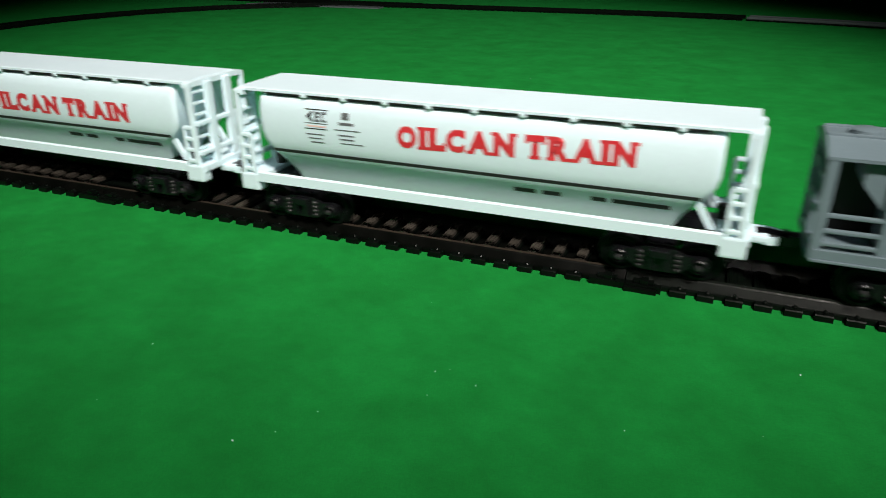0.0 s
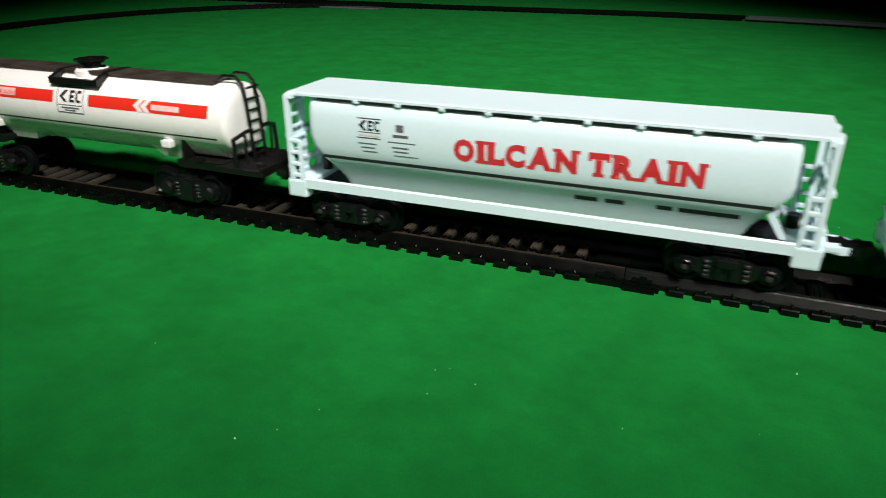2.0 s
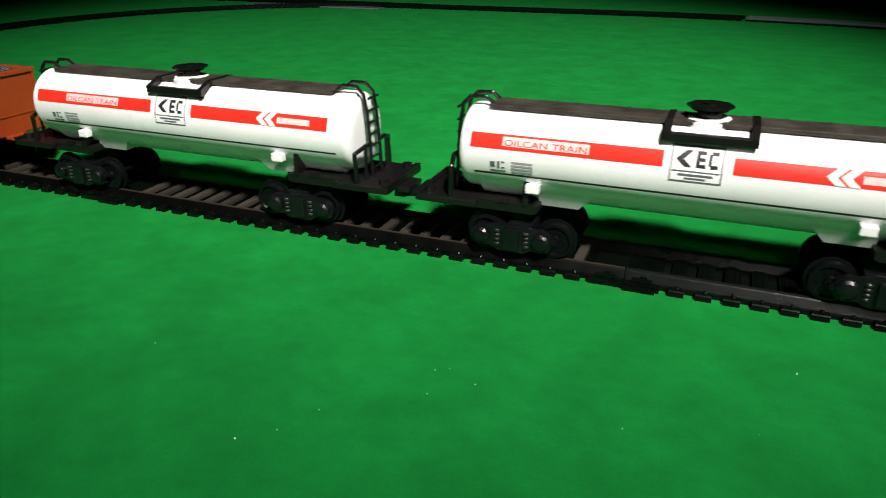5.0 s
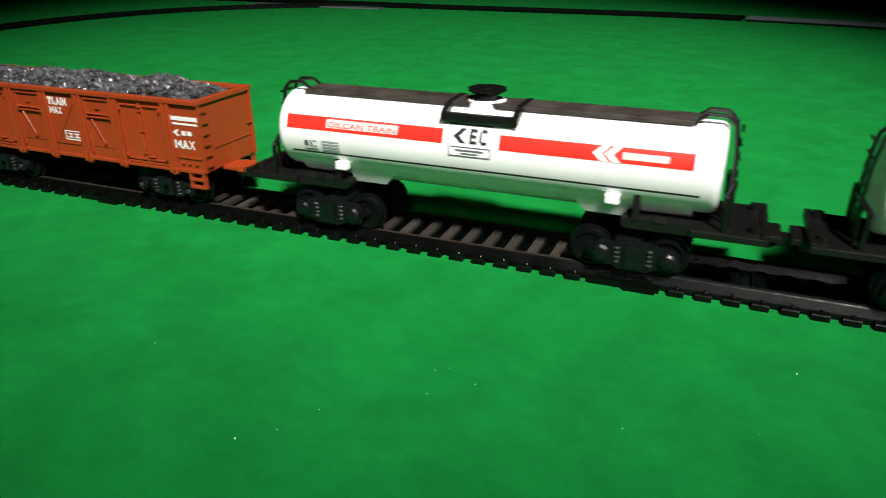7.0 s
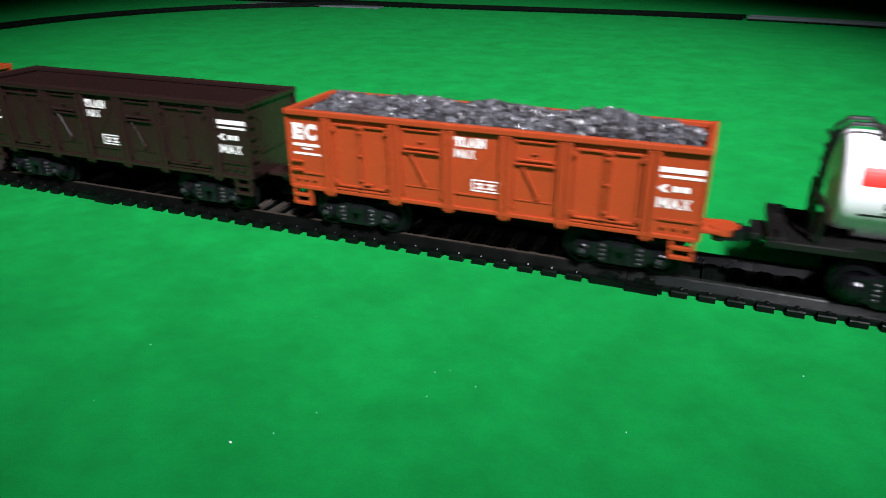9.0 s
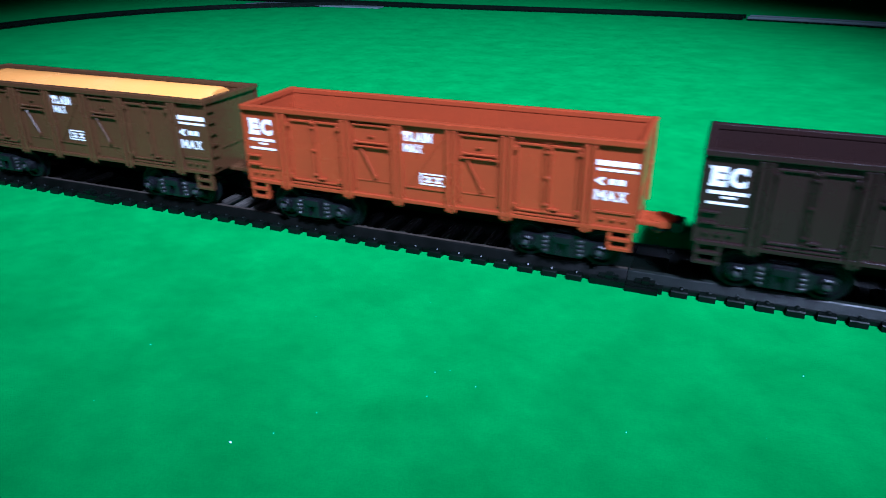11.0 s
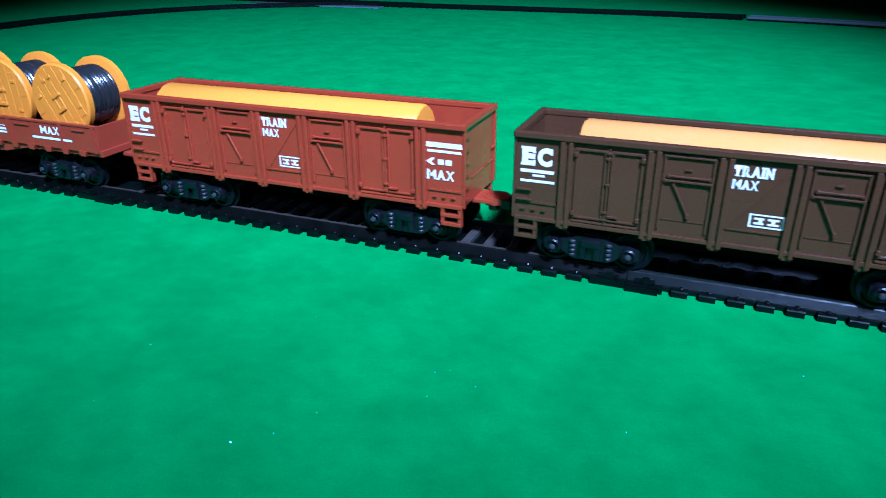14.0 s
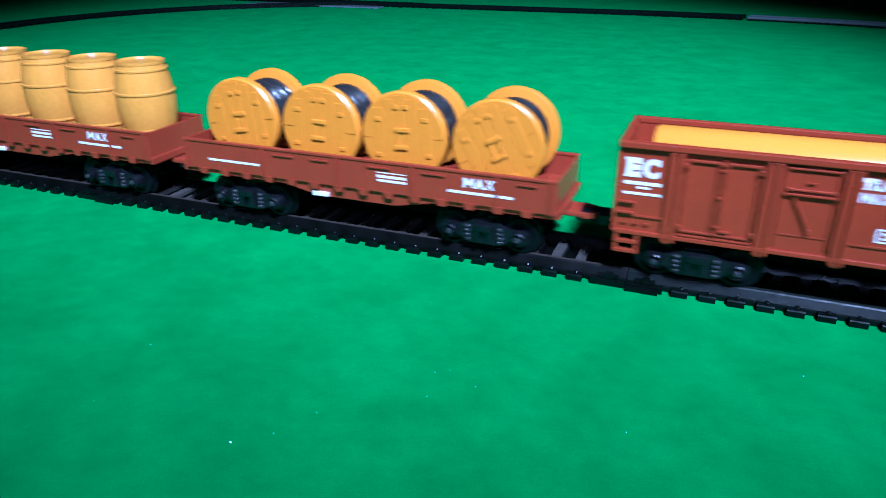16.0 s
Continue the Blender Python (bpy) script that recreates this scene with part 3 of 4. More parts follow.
        box(bm, ex, ex + way * 0.0003, -y + 0.006, y - 0.001, 0.0250, 0.0253)
        part("end_ladder", bm, material, th)
        for side in (-1, 1):
            bm = bmn()
            x0 = ex - way * 0.0003
            for dx in (0.0, 0.0052):
                box(bm, x0 - way * dx, x0 - way * (dx + 0.0010), side * (y - 0.0008), side * (y + 0.0006), 0.0124, low)
            for hz in (0.0124, 0.0150):
                box(bm, x0, x0 - way * 0.0062, side * (y - 0.0010), side * (y + 0.0008), hz, hz + 0.0010, 0.0002)
            part("step", bm, material, th)
        bm = bmn()
        if way > 0:
            box(bm, ex - 0.0008, ex + way * 0.0058, -0.0042, 0.0042, 0.0166, 0.0180, 0.0004)
            tube(bm, (ex + way * 0.0056, 0, 0.0164), (ex + way * 0.0056, 0, 0.0182), 0.0040, 20)
            tube(bm, (ex + way * 0.0050, 0, 0.0140), (ex + way * 0.0050, 0, 0.0166), 0.0018, 12)
            part("coupler_plate", bm, material, th)
        coupler(th, ex + way * 0.003, way, reach=0.0075, z=0.0168)
    part("floor_plate", box(bmn(), 0.0016, G_LEN - 0.0016, -y + 0.0006, y - 0.0006, low - 0.0006, low + 0.0012), material, th)
    part("centre_sill", box(bmn(), 0.012, G_LEN - 0.012, -0.004, 0.004, 0.0152, low - 0.0005), BOGIE, th)
    for x in (0.0220, 0.0998):
        bogie(th, x)
    # printing on both long sides
    for side in (-1, 1):
        def lay(bm, x, z):
            flat_on(bm, x, z, -(y + 0.00005))
            if side > 0:
                bmesh.ops.rotate(bm, verts=bm.verts, cent=(G_LEN / 2, 0, 0), matrix=Matrix.Rotation(math.pi, 3, "Z"))
            return bm
        part("lettering", lay(slab_word("EC", 0.0080, 0.0050), 0.0026, 0.0327), INK_WHITE, th, "white bold letters EC")
        bm = bmn()
        rect(bm, 0, 0.0088, 0.0018, 0.0027)
        rect(bm, 0.0032, 0.0064, 0.0008, 0.0014)
        rect(bm, 0, 0.0090, -0.0008, -0.0001)
        part("caption", lay(bm, 0.0024, 0.0290), INK_WHITE, th, "white caption bars")
        part("lettering", lay(slab_word("TRAIN", 0.0086, 0.0027), 0.0537, 0.0357), INK_WHITE, th, "white letters TRAIN")
        part("lettering", lay(slab_word("MAX", 0.0056, 0.0024), 0.0538, 0.0326), INK_WHITE, th, "white letters MAX")
        bm = bmn()
        for x0, x1, z0, z1 in ((0, 0.0078, 0, 0.0004), (0, 0.0078, 0.0030, 0.0034), (0, 0.0005, 0.0004, 0.0030), (0.0073, 0.0078, 0.0004, 0.0030),
                               (0.0012, 0.0034, 0.0008, 0.0013), (0.0042, 0.0066, 0.0008, 0.0013), (0.0012, 0.0034, 0.0020, 0.0025), (0.0042, 0.0066, 0.0020, 0.0025), (0.0022, 0.0030, 0.0013, 0.0020), (0.0050, 0.0058, 0.0013, 0.0020)):
            rect(bm, x0, x1, z0, z1)
        part("number_box", lay(bm, 0.0587, 0.0236), INK_WHITE, th, "white framed number bars")
        bm = bmn()
        rect(bm, 0, 0.0104, 0.0012, 0.0026)
        rect(bm, 0.0003, 0.0102, -0.0002, 0.0005)
        part("caption", lay(bm, 0.1072, 0.0336), INK_WHITE, th, "white caption bars")
        bm = bmn()
        vs = [bm.verts.new(p) for p in ((0, 0, 0.0010), (0.0017, 0, 0.0021), (0.0028, 0, 0.0021), (0.0016, 0, 0.0010), (0.0028, 0, 0), (0.0017, 0, 0))]
        bm.faces.new(vs[:4]), bm.faces.new((vs[0], vs[3], vs[4], vs[5]))
        rect(bm, 0.0036, 0.0053, 0.0003, 0.0018)
        rect(bm, 0.0058, 0.0076, 0.0003, 0.0018)
        part("arrow_mark", lay(bm, 0.1070, 0.0297), INK_WHITE, th, "white arrow mark")
        part("lettering", lay(slab_word("MAX", 0.0080, 0.0028), 0.1073, 0.0256), INK_WHITE, th, "white letters MAX")
    return th


# ---- white hopper wagons ----
H_LEN = 0.1485


def hopper(label, lift=0.0, tilt=0.0):
    th = thing("hopper_wagon", label, "toy wagon", "white hopper wagons")
    # half section of the body, from the crown down to the hopper bottom
    shape = [(0.0, 0.0461), (0.0082, 0.0460), (0.0105, 0.0457), (0.0117, 0.0449), (0.0124, 0.0434), (0.0128, 0.0412), (0.0130, 0.0380), (0.0129, 0.0345),
             (0.0126, 0.0315), (0.0121, 0.0281), (0.0108, 0.0262), (0.0095, 0.0238), (0.0084, 0.0212), (0.0076, 0.0190), (0.0, 0.0188)]

    def half(z):
        for (y0, z0), (y1, z1) in zip(shape, shape[1:]):
            if z1 <= z <= z0:
                return y0 + (y1 - y0) * (z0 - z) / (z0 - z1)
        return 0.0

    def cut(p):
        x, y, z = p
        drop = max(0.0, 0.0325 - max(z, 0.0206)) * 0.75
        if x < 0.03:
            x += drop
        elif x > 0.12:
            x -= drop
        return (x, y, z)
    bm = bmn()
    outline = shape + [(-y, z) for y, z in shape[-2:0:-1]]
    rings = [(0.0086, 0.90), (0.0088, 0.95), (0.0094, 0.985), (0.0106, 1.0)]
    rings = rings + [(0.1484 - a, r) for a, r in rings[::-1]]
    n = len(outline)
    verts = [[bm.verts.new(cut((a, y * r, 0.0345 + (z - 0.0345) * r))) for y, z in outline] for a, r in rings]
    for r0, r1 in zip(verts, verts[1:]):
        for k in range(n):
            bm.faces.new((r0[k], r0[(k + 1) % n], r1[(k + 1) % n], r1[k]))
    bm.faces.new(verts[0][::-1]), bm.faces.new(verts[-1])
    part("tank", bm, WHITE, th, "white barrel-shaped hopper tank", smooth=True)
    # flat roof plate with bent-down end corners
    bm = bmn()
    prism(bm, [(-0.0126, 0.0460), (-0.0126, 0.0467), (-0.0118, 0.0469), (0.0114, 0.0469), (0.0122, 0.0467), (0.0122, 0.0460)], 0.0040, H_LEN - 0.0040, axis="x")
    part("roof", bm, WHITE, th)
    for way, x in ((-1, 0.0040), (1, H_LEN - 0.0040)):
        bm = bmn()
        prism(bm, [(-0.0138, 0.0452), (-0.0136, 0.0464), (-0.0112, 0.0468), (0.0112, 0.0468), (0.0136, 0.0464), (0.0138, 0.0452)], x, x + way * 0.0026, axis="x")
        part("roof_end", bm, WHITE, th)
    # black strip that paints in the shade below the roof edge, broken by small brackets
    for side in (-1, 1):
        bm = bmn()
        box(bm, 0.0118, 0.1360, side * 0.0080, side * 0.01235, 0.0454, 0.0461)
        part("vent_strip", bm, INK_BLACK, th, "black strip painted in for the shadow gap below the roof")
        for k in range(9):
            x = 0.0245 + k * 0.01314
            part("bracket", box(bmn(), x - 0.0009, x + 0.0009, side * 0.0095, side * 0.0127, 0.0450, 0.0462, 0.0003), WHITE, th)
        # side sill
        bm = bmn()
        prism(bm, [(side * 0.0139, 0.0180), (side * 0.0139, 0.0208), (side * 0.0134, 0.0213), (side * 0.0128, 0.0211), (side * 0.0128, 0.0180)], 0.0064, H_LEN - 0.0064, axis="x")
        part("side_sill", bm, WHITE, th)
        for x0, x1 in ((0.0002, 0.0066), (H_LEN - 0.0068, H_LEN - 0.0004)):
            part("corner_step", box(bmn(), x0, x1, side * 0.0100, side * 0.0140, 0.0149, 0.0204, 0.0006), WHITE, th)
        # tall corner ladder: two stringers and rungs
        for way, x in ((-1, 0.0018), (1, H_LEN - 0.0022)):
            bm = bmn()
            box(bm, x - 0.0008, x + 0.0008, side * 0.0122, side * 0.0138, 0.0203, 0.0462, 0.0002)
            x2 = x - way * 0.0034
            part("corner_post", bm, WHITE, th)
            bm = bmn()
            box(bm, x2 - 0.0006, x2 + 0.0006, side * 0.0126, side * 0.0138, 0.0203, 0.0326, 0.0002)
            for k in range(4):
                hz = 0.0212 + k * 0.0036
                box(bm, min(x, x2), max(x, x2), side * 0.0128, side * 0.0139, hz, hz + 0.0012, 0.0003)
            part("corner_ladder", bm, WHITE, th)
            if way < 0:
                continue
            bm = bmn()
            prism(bm, [(x2 - way * 0.0026, 0.0207), (x2 - way * 0.0044, 0.0207), (x2 - way * 0.0088, 0.0276), (x2 - way * 0.0072, 0.0282)], side * 0.0098, side * 0.0110)
            part("end_strut", bm, WHITE, th)
    for way, x in ((-1, 0.0008), (1, H_LEN - 0.0012)):
        # end cage: middle posts, rungs and cross rails
        bm = bmn()
        for y in (-0.0052, 0.0040):
            box(bm, x - 0.0009, x + 0.0009, y - 0.0015, y + 0.0015, 0.0203, 0.0462, 0.0003)
        for z in (0.0330, 0.0235):
            box(bm, x - 0.0008, x + 0.0008, -0.0128, 0.0128, z, z + 0.0014, 0.0003)
        part("end_cage", bm, WHITE, th)
        for y0, y1 in ((-0.0128, -0.0052),):
            for k in range(7):
                hz = 0.0215 + k * 0.0036
                part("rung", box(bmn(), x - way * 0.0016, x - way * 0.0006, y0, y1, hz, hz + 0.0007), WHITE, th)
        bm = bmn()
        box(bm, x - way * 0.0070, x + way * 0.0012, -0.0128, 0.0128, 0.0180, 0.0203, 0.0004)
        part("end_platform", bm, WHITE, th)
        bm = bmn()
        if way > 0:
            box(bm, x - 0.0004, x + way * 0.0062, -0.0042, 0.0042, 0.0160, 0.0182, 0.0006)
            tube(bm, (x + way * 0.0060, 0, 0.0158), (x + way * 0.0060, 0, 0.0180), 0.0040, 20)
            part("coupler_plate", bm, WHITE, th)
        coupler(th, x + way * 0.003, way, reach=0.0078, z=0.0170)
        bm = bmn()
        tube(bm, (x - way * 0.0055, 0, 0.0203), (x - way * 0.0055, 0, 0.0238), 0.0017, 16)
        part("brake_cylinder", bm, BLACKROD, th, "black cylinder behind the end cage")
    part("underframe", box(bmn(), 0.008, H_LEN - 0.008, -0.0066, 0.0066, 0.0180, 0.0189), BOGIE, th)
    part("centre_sill", box(bmn(), 0.012, H_LEN - 0.012, -0.004, 0.004, 0.0152, 0.0180), BOGIE, th)
    for x in (0.0205, 0.1280):
        bogie(th, x)
    for side in (-1, 1):
        def lay(bm, x, z):
            wrap(bm, x, z, half)
            if side > 0:
                bmesh.ops.rotate(bm, verts=bm.verts, cent=(H_LEN / 2, 0, 0), matrix=Matrix.Rotation(math.pi, 3, "Z"))
            return bm
        for word, x0, x1 in (("OILCAN", 0.0545, 0.0886), ("TRAIN", 0.0913, 0.1197)):
            bm = slab_word(word, x1 - x0, 0.0064)
            for v in bm.verts:
                v.co.z += tilt * (v.co.x + x0 - 0.0545)
            part("lettering", lay(bm, x0, 0.0318 + lift), INK_RED, th, "red letters " + word)
        part("line", lay(rect(bmn(), 0.0124, 0.1360, 0, 0.0010, 1, 1), 0, 0.0281), INK_BLACK, th, "thin black line along the tank")
        bm = bmn()
        for x0, x1, z0, z1 in ((0.0004, 0.0078, 0.0055, 0.0058), (0.0004, 0.0076, 0.0016, 0.0018), (0, 0.0074, -0.0001, 0.0002)):
            rect(bm, x0, x1, z0, z1)
        part("logo_frame", lay(bm, 0.0247, 0.0356 + lift * 0.5), INK_BLACK, th, "grey frame lines of a printed mark")
        bm = bmn()
        vs = [bm.verts.new(p) for p in ((0.0006, 0, 0.0036), (0.0022, 0, 0.0051), (0.0032, 0, 0.0051), (0.0020, 0, 0.0036), (0.0032, 0, 0.0022), (0.0022, 0, 0.0022))]
        bm.faces.new(vs[:4]), bm.faces.new((vs[0], vs[3], vs[4], vs[5]))
        for x0, x1, z0, z1 in ((0.0036, 0.0042, 0.0022, 0.0051), (0.0042, 0.0052, 0.0044, 0.0051), (0.0042, 0.0050, 0.0034, 0.0039), (0.0042, 0.0052, 0.0022, 0.0028), (0.0056, 0.0061, 0.0026, 0.0047), (0.0060, 0.0073, 0.0044, 0.0051), (0.0060, 0.0073, 0.0022, 0.0028)):
            rect(bm, x0, x1, z0, z1)
        part("logo_print", lay(bm, 0.0247, 0.0356 + lift * 0.5), INK_BLACK, th, "dark arrow and blocks of a printed mark")
        bm = bmn()
        rect(bm, 0.0008, 0.0070, 0.0006, 0.0011)
        part("logo_caption", lay(bm, 0.0247, 0.0356 + lift * 0.5), INK_PINK, th, "pink caption bar")
        bm = bmn()
        for x0, x1, z in ((0.0002, 0.0062, -0.0018), (0.0010, 0.0056, -0.0030), (0.0016, 0.0062, -0.0042)):
            rect(bm, x0, x1, z, z + 0.00035)
        part("caption", lay(bm, 0.0247, 0.0356 + lift * 0.5), INK_GREY, th, "small grey caption bars")
        bm = bmn()
        rect(bm, 0.0014, 0.0038, 0.0072, 0.0092)
        part("number_block", lay(bm, 0.0357, 0.0310 + lift), INK_GREY, th, "dark grey printed block")
        bm = bmn()
        for x0, x1, z, hgt in ((0.0004, 0.0052, 0.0056, 0.0008), (-0.0012, 0.0072, 0.0040, 0.0003), (0, 0.0052, 0.0024, 0.0004), (0.0004, 0.0050, 0.0012, 0.0004), (0.0006, 0.0080, 0.0, 0.0003)):
            rect(bm, x0, x1, z, z + hgt)
        part("caption", lay(bm, 0.0357, 0.0310 + lift), INK_GREY, th, "small grey caption bars")
        bm = bmn()
        for x0, x1 in ((0.088, 0.094), (0.096, 0.101), (0.109, 0.113), (0.1145, 0.129)):
            rect(bm, x0, x1, 0, 0.0014)
        part("caption", lay(bm, 0, 0.0240), INK_BLACK, th, "dark caption bars below the line")
    return th


# ---- tank wagons ----
T_LEN = 0.1277


def tank_wagon(label, name_at=0.0130, mark_at=0.0906):
    th = thing("tank_wagon", label, "toy wagon", "tank wagons")
    r, cz = 0.0119, 0.0344

    def half(z):
        return math.sqrt(max(0.0, r * r - (z - cz) ** 2))
    bm = bmn()
    rings = [(0.0000, 0.0070), (0.0003, 0.0103), (0.0008, 0.0112), (0.0015, 0.0117), (0.0026, r)]
    rings = rings + [(T_LEN - a, q) for a, q in rings[::-1]]
    lathe(bm, rings, 56, "x", (0, 0, cz))
    part("tank", bm, CREAM, th, "white cylindrical tank", smooth=True)
    # lower belly between the bogies, deeper at the two sumps
    bm = bmn()
    half_belly = [(0.0105, 0.0290), (0.0090, 0.0260), (0.0072, 0.0236), (0.0052, 0.0217), (0.0034, 0.0206)]
    prism(bm, [(-y, z) for y, z in half_belly] + half_belly[::-1], 0.0060, T_LEN - 0.0060, axis="x")
    part("belly", bm, CREAM, th, smooth=True)
    for way, x in ((-1, 0.0), (1, T_LEN)):
        bm = bmn()
        prism(bm, [(x - way * 0.0225, 0.0285), (x - way * 0.0225, 0.0192), (x - way * 0.0335, 0.0192), (x - way * 0.0375, 0.0240), (x - way * 0.0390, 0.0285)], -1, 1)
        for v in bm.verts:
            v.co.y *= 0.0050 + (v.co.z - 0.0192) / 0.0093 * 0.0042
        part("drain_sump", bm, CREAM, th)
    bm = bmn()
    box(bm, 0.0070, T_LEN - 0.0085, -0.0050, 0.0050, 0.0457, 0.0470, 0.0003)
    for k in range(24):
        x = 0.009 + k * 0.0048
        box(bm, x, x + 0.0009, -0.0050, 0.0050, 0.0469, 0.04705)
    part("roof_walk", bm, DUSTY, th, "dark brown walkway along the tank top")
    bm = bmn()
    x0, x1 = 0.0535, 0.0755
    for side in (-1, 1):
        box(bm, x0, x1, side * 0.0088, side * 0.0106, 0.0430, 0.0450, 0.0003)
    for x in (x0, x1 - 0.0018):
        prism(bm, [(-0.0106, 0.0430), (-0.0106, 0.0450), (-0.0052, 0.0472), (0.0052, 0.0472), (0.0106, 0.0450), (0.0106, 0.0430), (0.0048, 0.0460), (-0.0048, 0.0460)], x, x + 0.0018, axis="x")
    part("dome_platform", bm, FRAME, th, "dark frame round the filling dome")
    bm = bmn()
    lathe(bm, [(0.0430, 0.0062), (0.0466, 0.0060), (0.0473, 0.0050)], 32, "z", (0.0634, 0, 0))
    part("dome", bm, CREAM, th, smooth=True)
    bm = bmn()
    c = 0.0634
    tube(bm, (c, 0, 0.0470), (c, 0, 0.0492), 0.0030, 20)
    lathe(bm, [(0.0487, 0.0032), (0.0490, 0.0044), (0.0497, 0.0044), (0.0500, 0.0030)], 24, "z", (c, 0, 0))
    lathe(bm, [(0.0496, 0.0046), (0.0497, 0.0057), (0.0503, 0.0057), (0.0504, 0.0046)], 8, "z", (c, 0, 0))
    tube(bm, (c, 0, 0.0498), (c, 0, 0.0508), 0.0017, 12)
    part("filler_cap", bm, BLACKROD, th, "black filler cap with a hand wheel", smooth=True)
    for way, x in ((-1, 0.0), (1, T_LEN)):
        # end platform on a bolster, saddles and white blocks
        bm = bmn()
        box(bm, x - way * 0.0060, x + way * 0.0125, -0.0125, 0.0125, 0.0186, 0.0206, 0.0004)
        box(bm, x + way * 0.0108, x + way * 0.0125, -0.0125, 0.0125, 0.0206, 0.0214, 0.0002)
        part("end_platform", bm, FRAME, th)
        bm = bmn()
        prism(bm, [(x - way * 0.0040, 0.0180), (x - way * 0.0040, 0.0208), (x - way * 0.0220, 0.0208), (x - way * 0.0232, 0.0204), (x - way * 0.0232, 0.0186), (x - way * 0.0220, 0.0180)], -0.0104, 0.0104)
        part("bolster", bm, FRAME, th)
        bm = bmn()
        for side in (-1, 1):
            prism(bm, [(side * 0.0096, 0.0206), (side * 0.0098, 0.0222), (side * 0.0104, 0.0222), (side * 0.0108, 0.0206)], x - way * 0.0120, x - way * 0.0150, axis="x")
            prism(bm, [(side * 0.0060, 0.0206), (side * 0.0070, 0.0256), (side * 0.0098, 0.0280), (side * 0.0108, 0.0206)], x - way * 0.0190, x - way * 0.0205, axis="x")
        part("saddle", bm, FRAME, th)
        bm = bmn()
        for side in (-1, 1):
            b0 = x + 0.0198 if way < 0 else x - 0.0278
            box(bm, b0, b0 + 0.0038, side * 0.0090, side * 0.0117, 0.0250, 0.0275, 0.0004)
        part("white_block", bm, CREAM, th)
        bm = bmn()
        tube(bm, (x + way * 0.0095, -0.0085, 0.0206), (x + way * 0.0095, -0.0085, 0.0222), 0.0016, 10)
        tube(bm, (x + way * 0.0095, 0.0085, 0.0206), (x + way * 0.0095, 0.0085, 0.0222), 0.0016, 10)
        box(bm, x + way * 0.0120, x + way * 0.0160, -0.0050, 0.0050, 0.0172, 0.0190, 0.0004)
        part("buffer_beam", bm, FRAME, th)
        coupler(th, x + way * 0.0130, way, reach=0.0105, z=0.0166)
        # ladder over the tank end
        e = x + way * 0.0022
        bm = bmn()
        for y in (-0.0030, 0.0030):
            rod(bm, [(x - way * 0.0075, y, 0.0470), (x - way * 0.0055, y, 0.0485), (x - way * 0.0010, y, 0.0484), (x + way * 0.0012, y, 0.0462), (e + way * 0.0000, y, 0.0400), (e + way * 0.0010, y, 0.0206)], 0.00055)
        for k in range(7):
            z = 0.0235 + k * 0.0036
            tube(bm, (e + way * 0.0006, -0.0030, z), (e + way * 0.0006, 0.0030, z), 0.0004, 6)
        part("ladder", bm, BLACKROD, th, "black rod ladder over the tank end")
        for side in (-1, 1):
            bm = bmn()
            rod(bm, [(x + way * 0.0020, side * 0.0112, 0.0206), (x + way * 0.0016, side * 0.0112, 0.0296), (x + way * 0.0030, side * 0.0060, 0.0312), (x + way * 0.0030, side * 0.0032, 0.0312)], 0.0007)
            tube(bm, (x + way * 0.0030, side * 0.0070, 0.0206), (x + way * 0.0030, side * 0.0070, 0.0309), 0.0005, 6)
            part("hand_rail", bm, BLACKROD, th)
    for x, inner in ((0.0185, 1), (0.1070, -1)):
        bogie(th, x, inner=inner)
    for side in (-1, 1):
        def lay(bm, x, z, lift=0.0001):
            wrap(bm, x, z + 0.0010, half, lift)
            if side > 0:
                bmesh.ops.rotate(bm, verts=bm.verts, cent=(T_LEN / 2, 0, 0), matrix=Matrix.Rotation(math.pi, 3, "Z"))
            return bm
        bm = rect(bmn(), 0.0040, 0.0545, 0, 0.0038)
        part("stripe", lay(bm, 0, 0.0357), STRIPE, th, "bright red stripe")
        bm = rect(bmn(), 0.0708, 0.1208, 0, 0.0038)
        part("stripe", lay(bm, 0, 0.0354), STRIPE, th, "bright red stripe")
        part("line", lay(rect(bmn(), 0.0050, T_LEN - 0.0048, 0, 0.0006), 0, 0.0283), INK_BLACK, th, "thin black line along the tank")
        bm = bmn()
        rect(bm, name_at, name_at + 0.0232, 0.0004, 0.0028)
        part("name_panel", lay(bm, 0, 0.0362, 0.00018), INK_PINK, th, "pale name panel on the stripe")
        part("lettering", lay(letters("OILCAN TRAIN", 0.0220, 0.0015), name_at + 0.0006, 0.0368, 0.00026), STRIPE, th, "red letters OILCAN TRAIN on the pale panel")
        bm = bmn()
        rect(bm, mark_at + 0.0076, mark_at + 0.0190, 0.0010, 0.0027)
        part("name_panel", lay(bm, 0, 0.0354, 0.00018), INK_PINK, th, "pale caption bar on the stripe")
        bm = bmn()
        for dx in (0.0, 0.0030):
            vs = [bm.verts.new(p) for p in ((dx, 0, 0.0019), (dx + 0.0022, 0, 0.0038), (dx + 0.0044, 0, 0.0038), (dx + 0.0024, 0, 0.0019), (dx + 0.0044, 0, 0), (dx + 0.0022, 0, 0))]
            bm.faces.new(vs[:4]), bm.faces.new((vs[0], vs[3], vs[4], vs[5]))
        part("chevron_print", lay(bm, mark_at, 0.0354, 0.00018), INK_WHITE, th, "white double chevron on the stripe")
        bm = bmn()
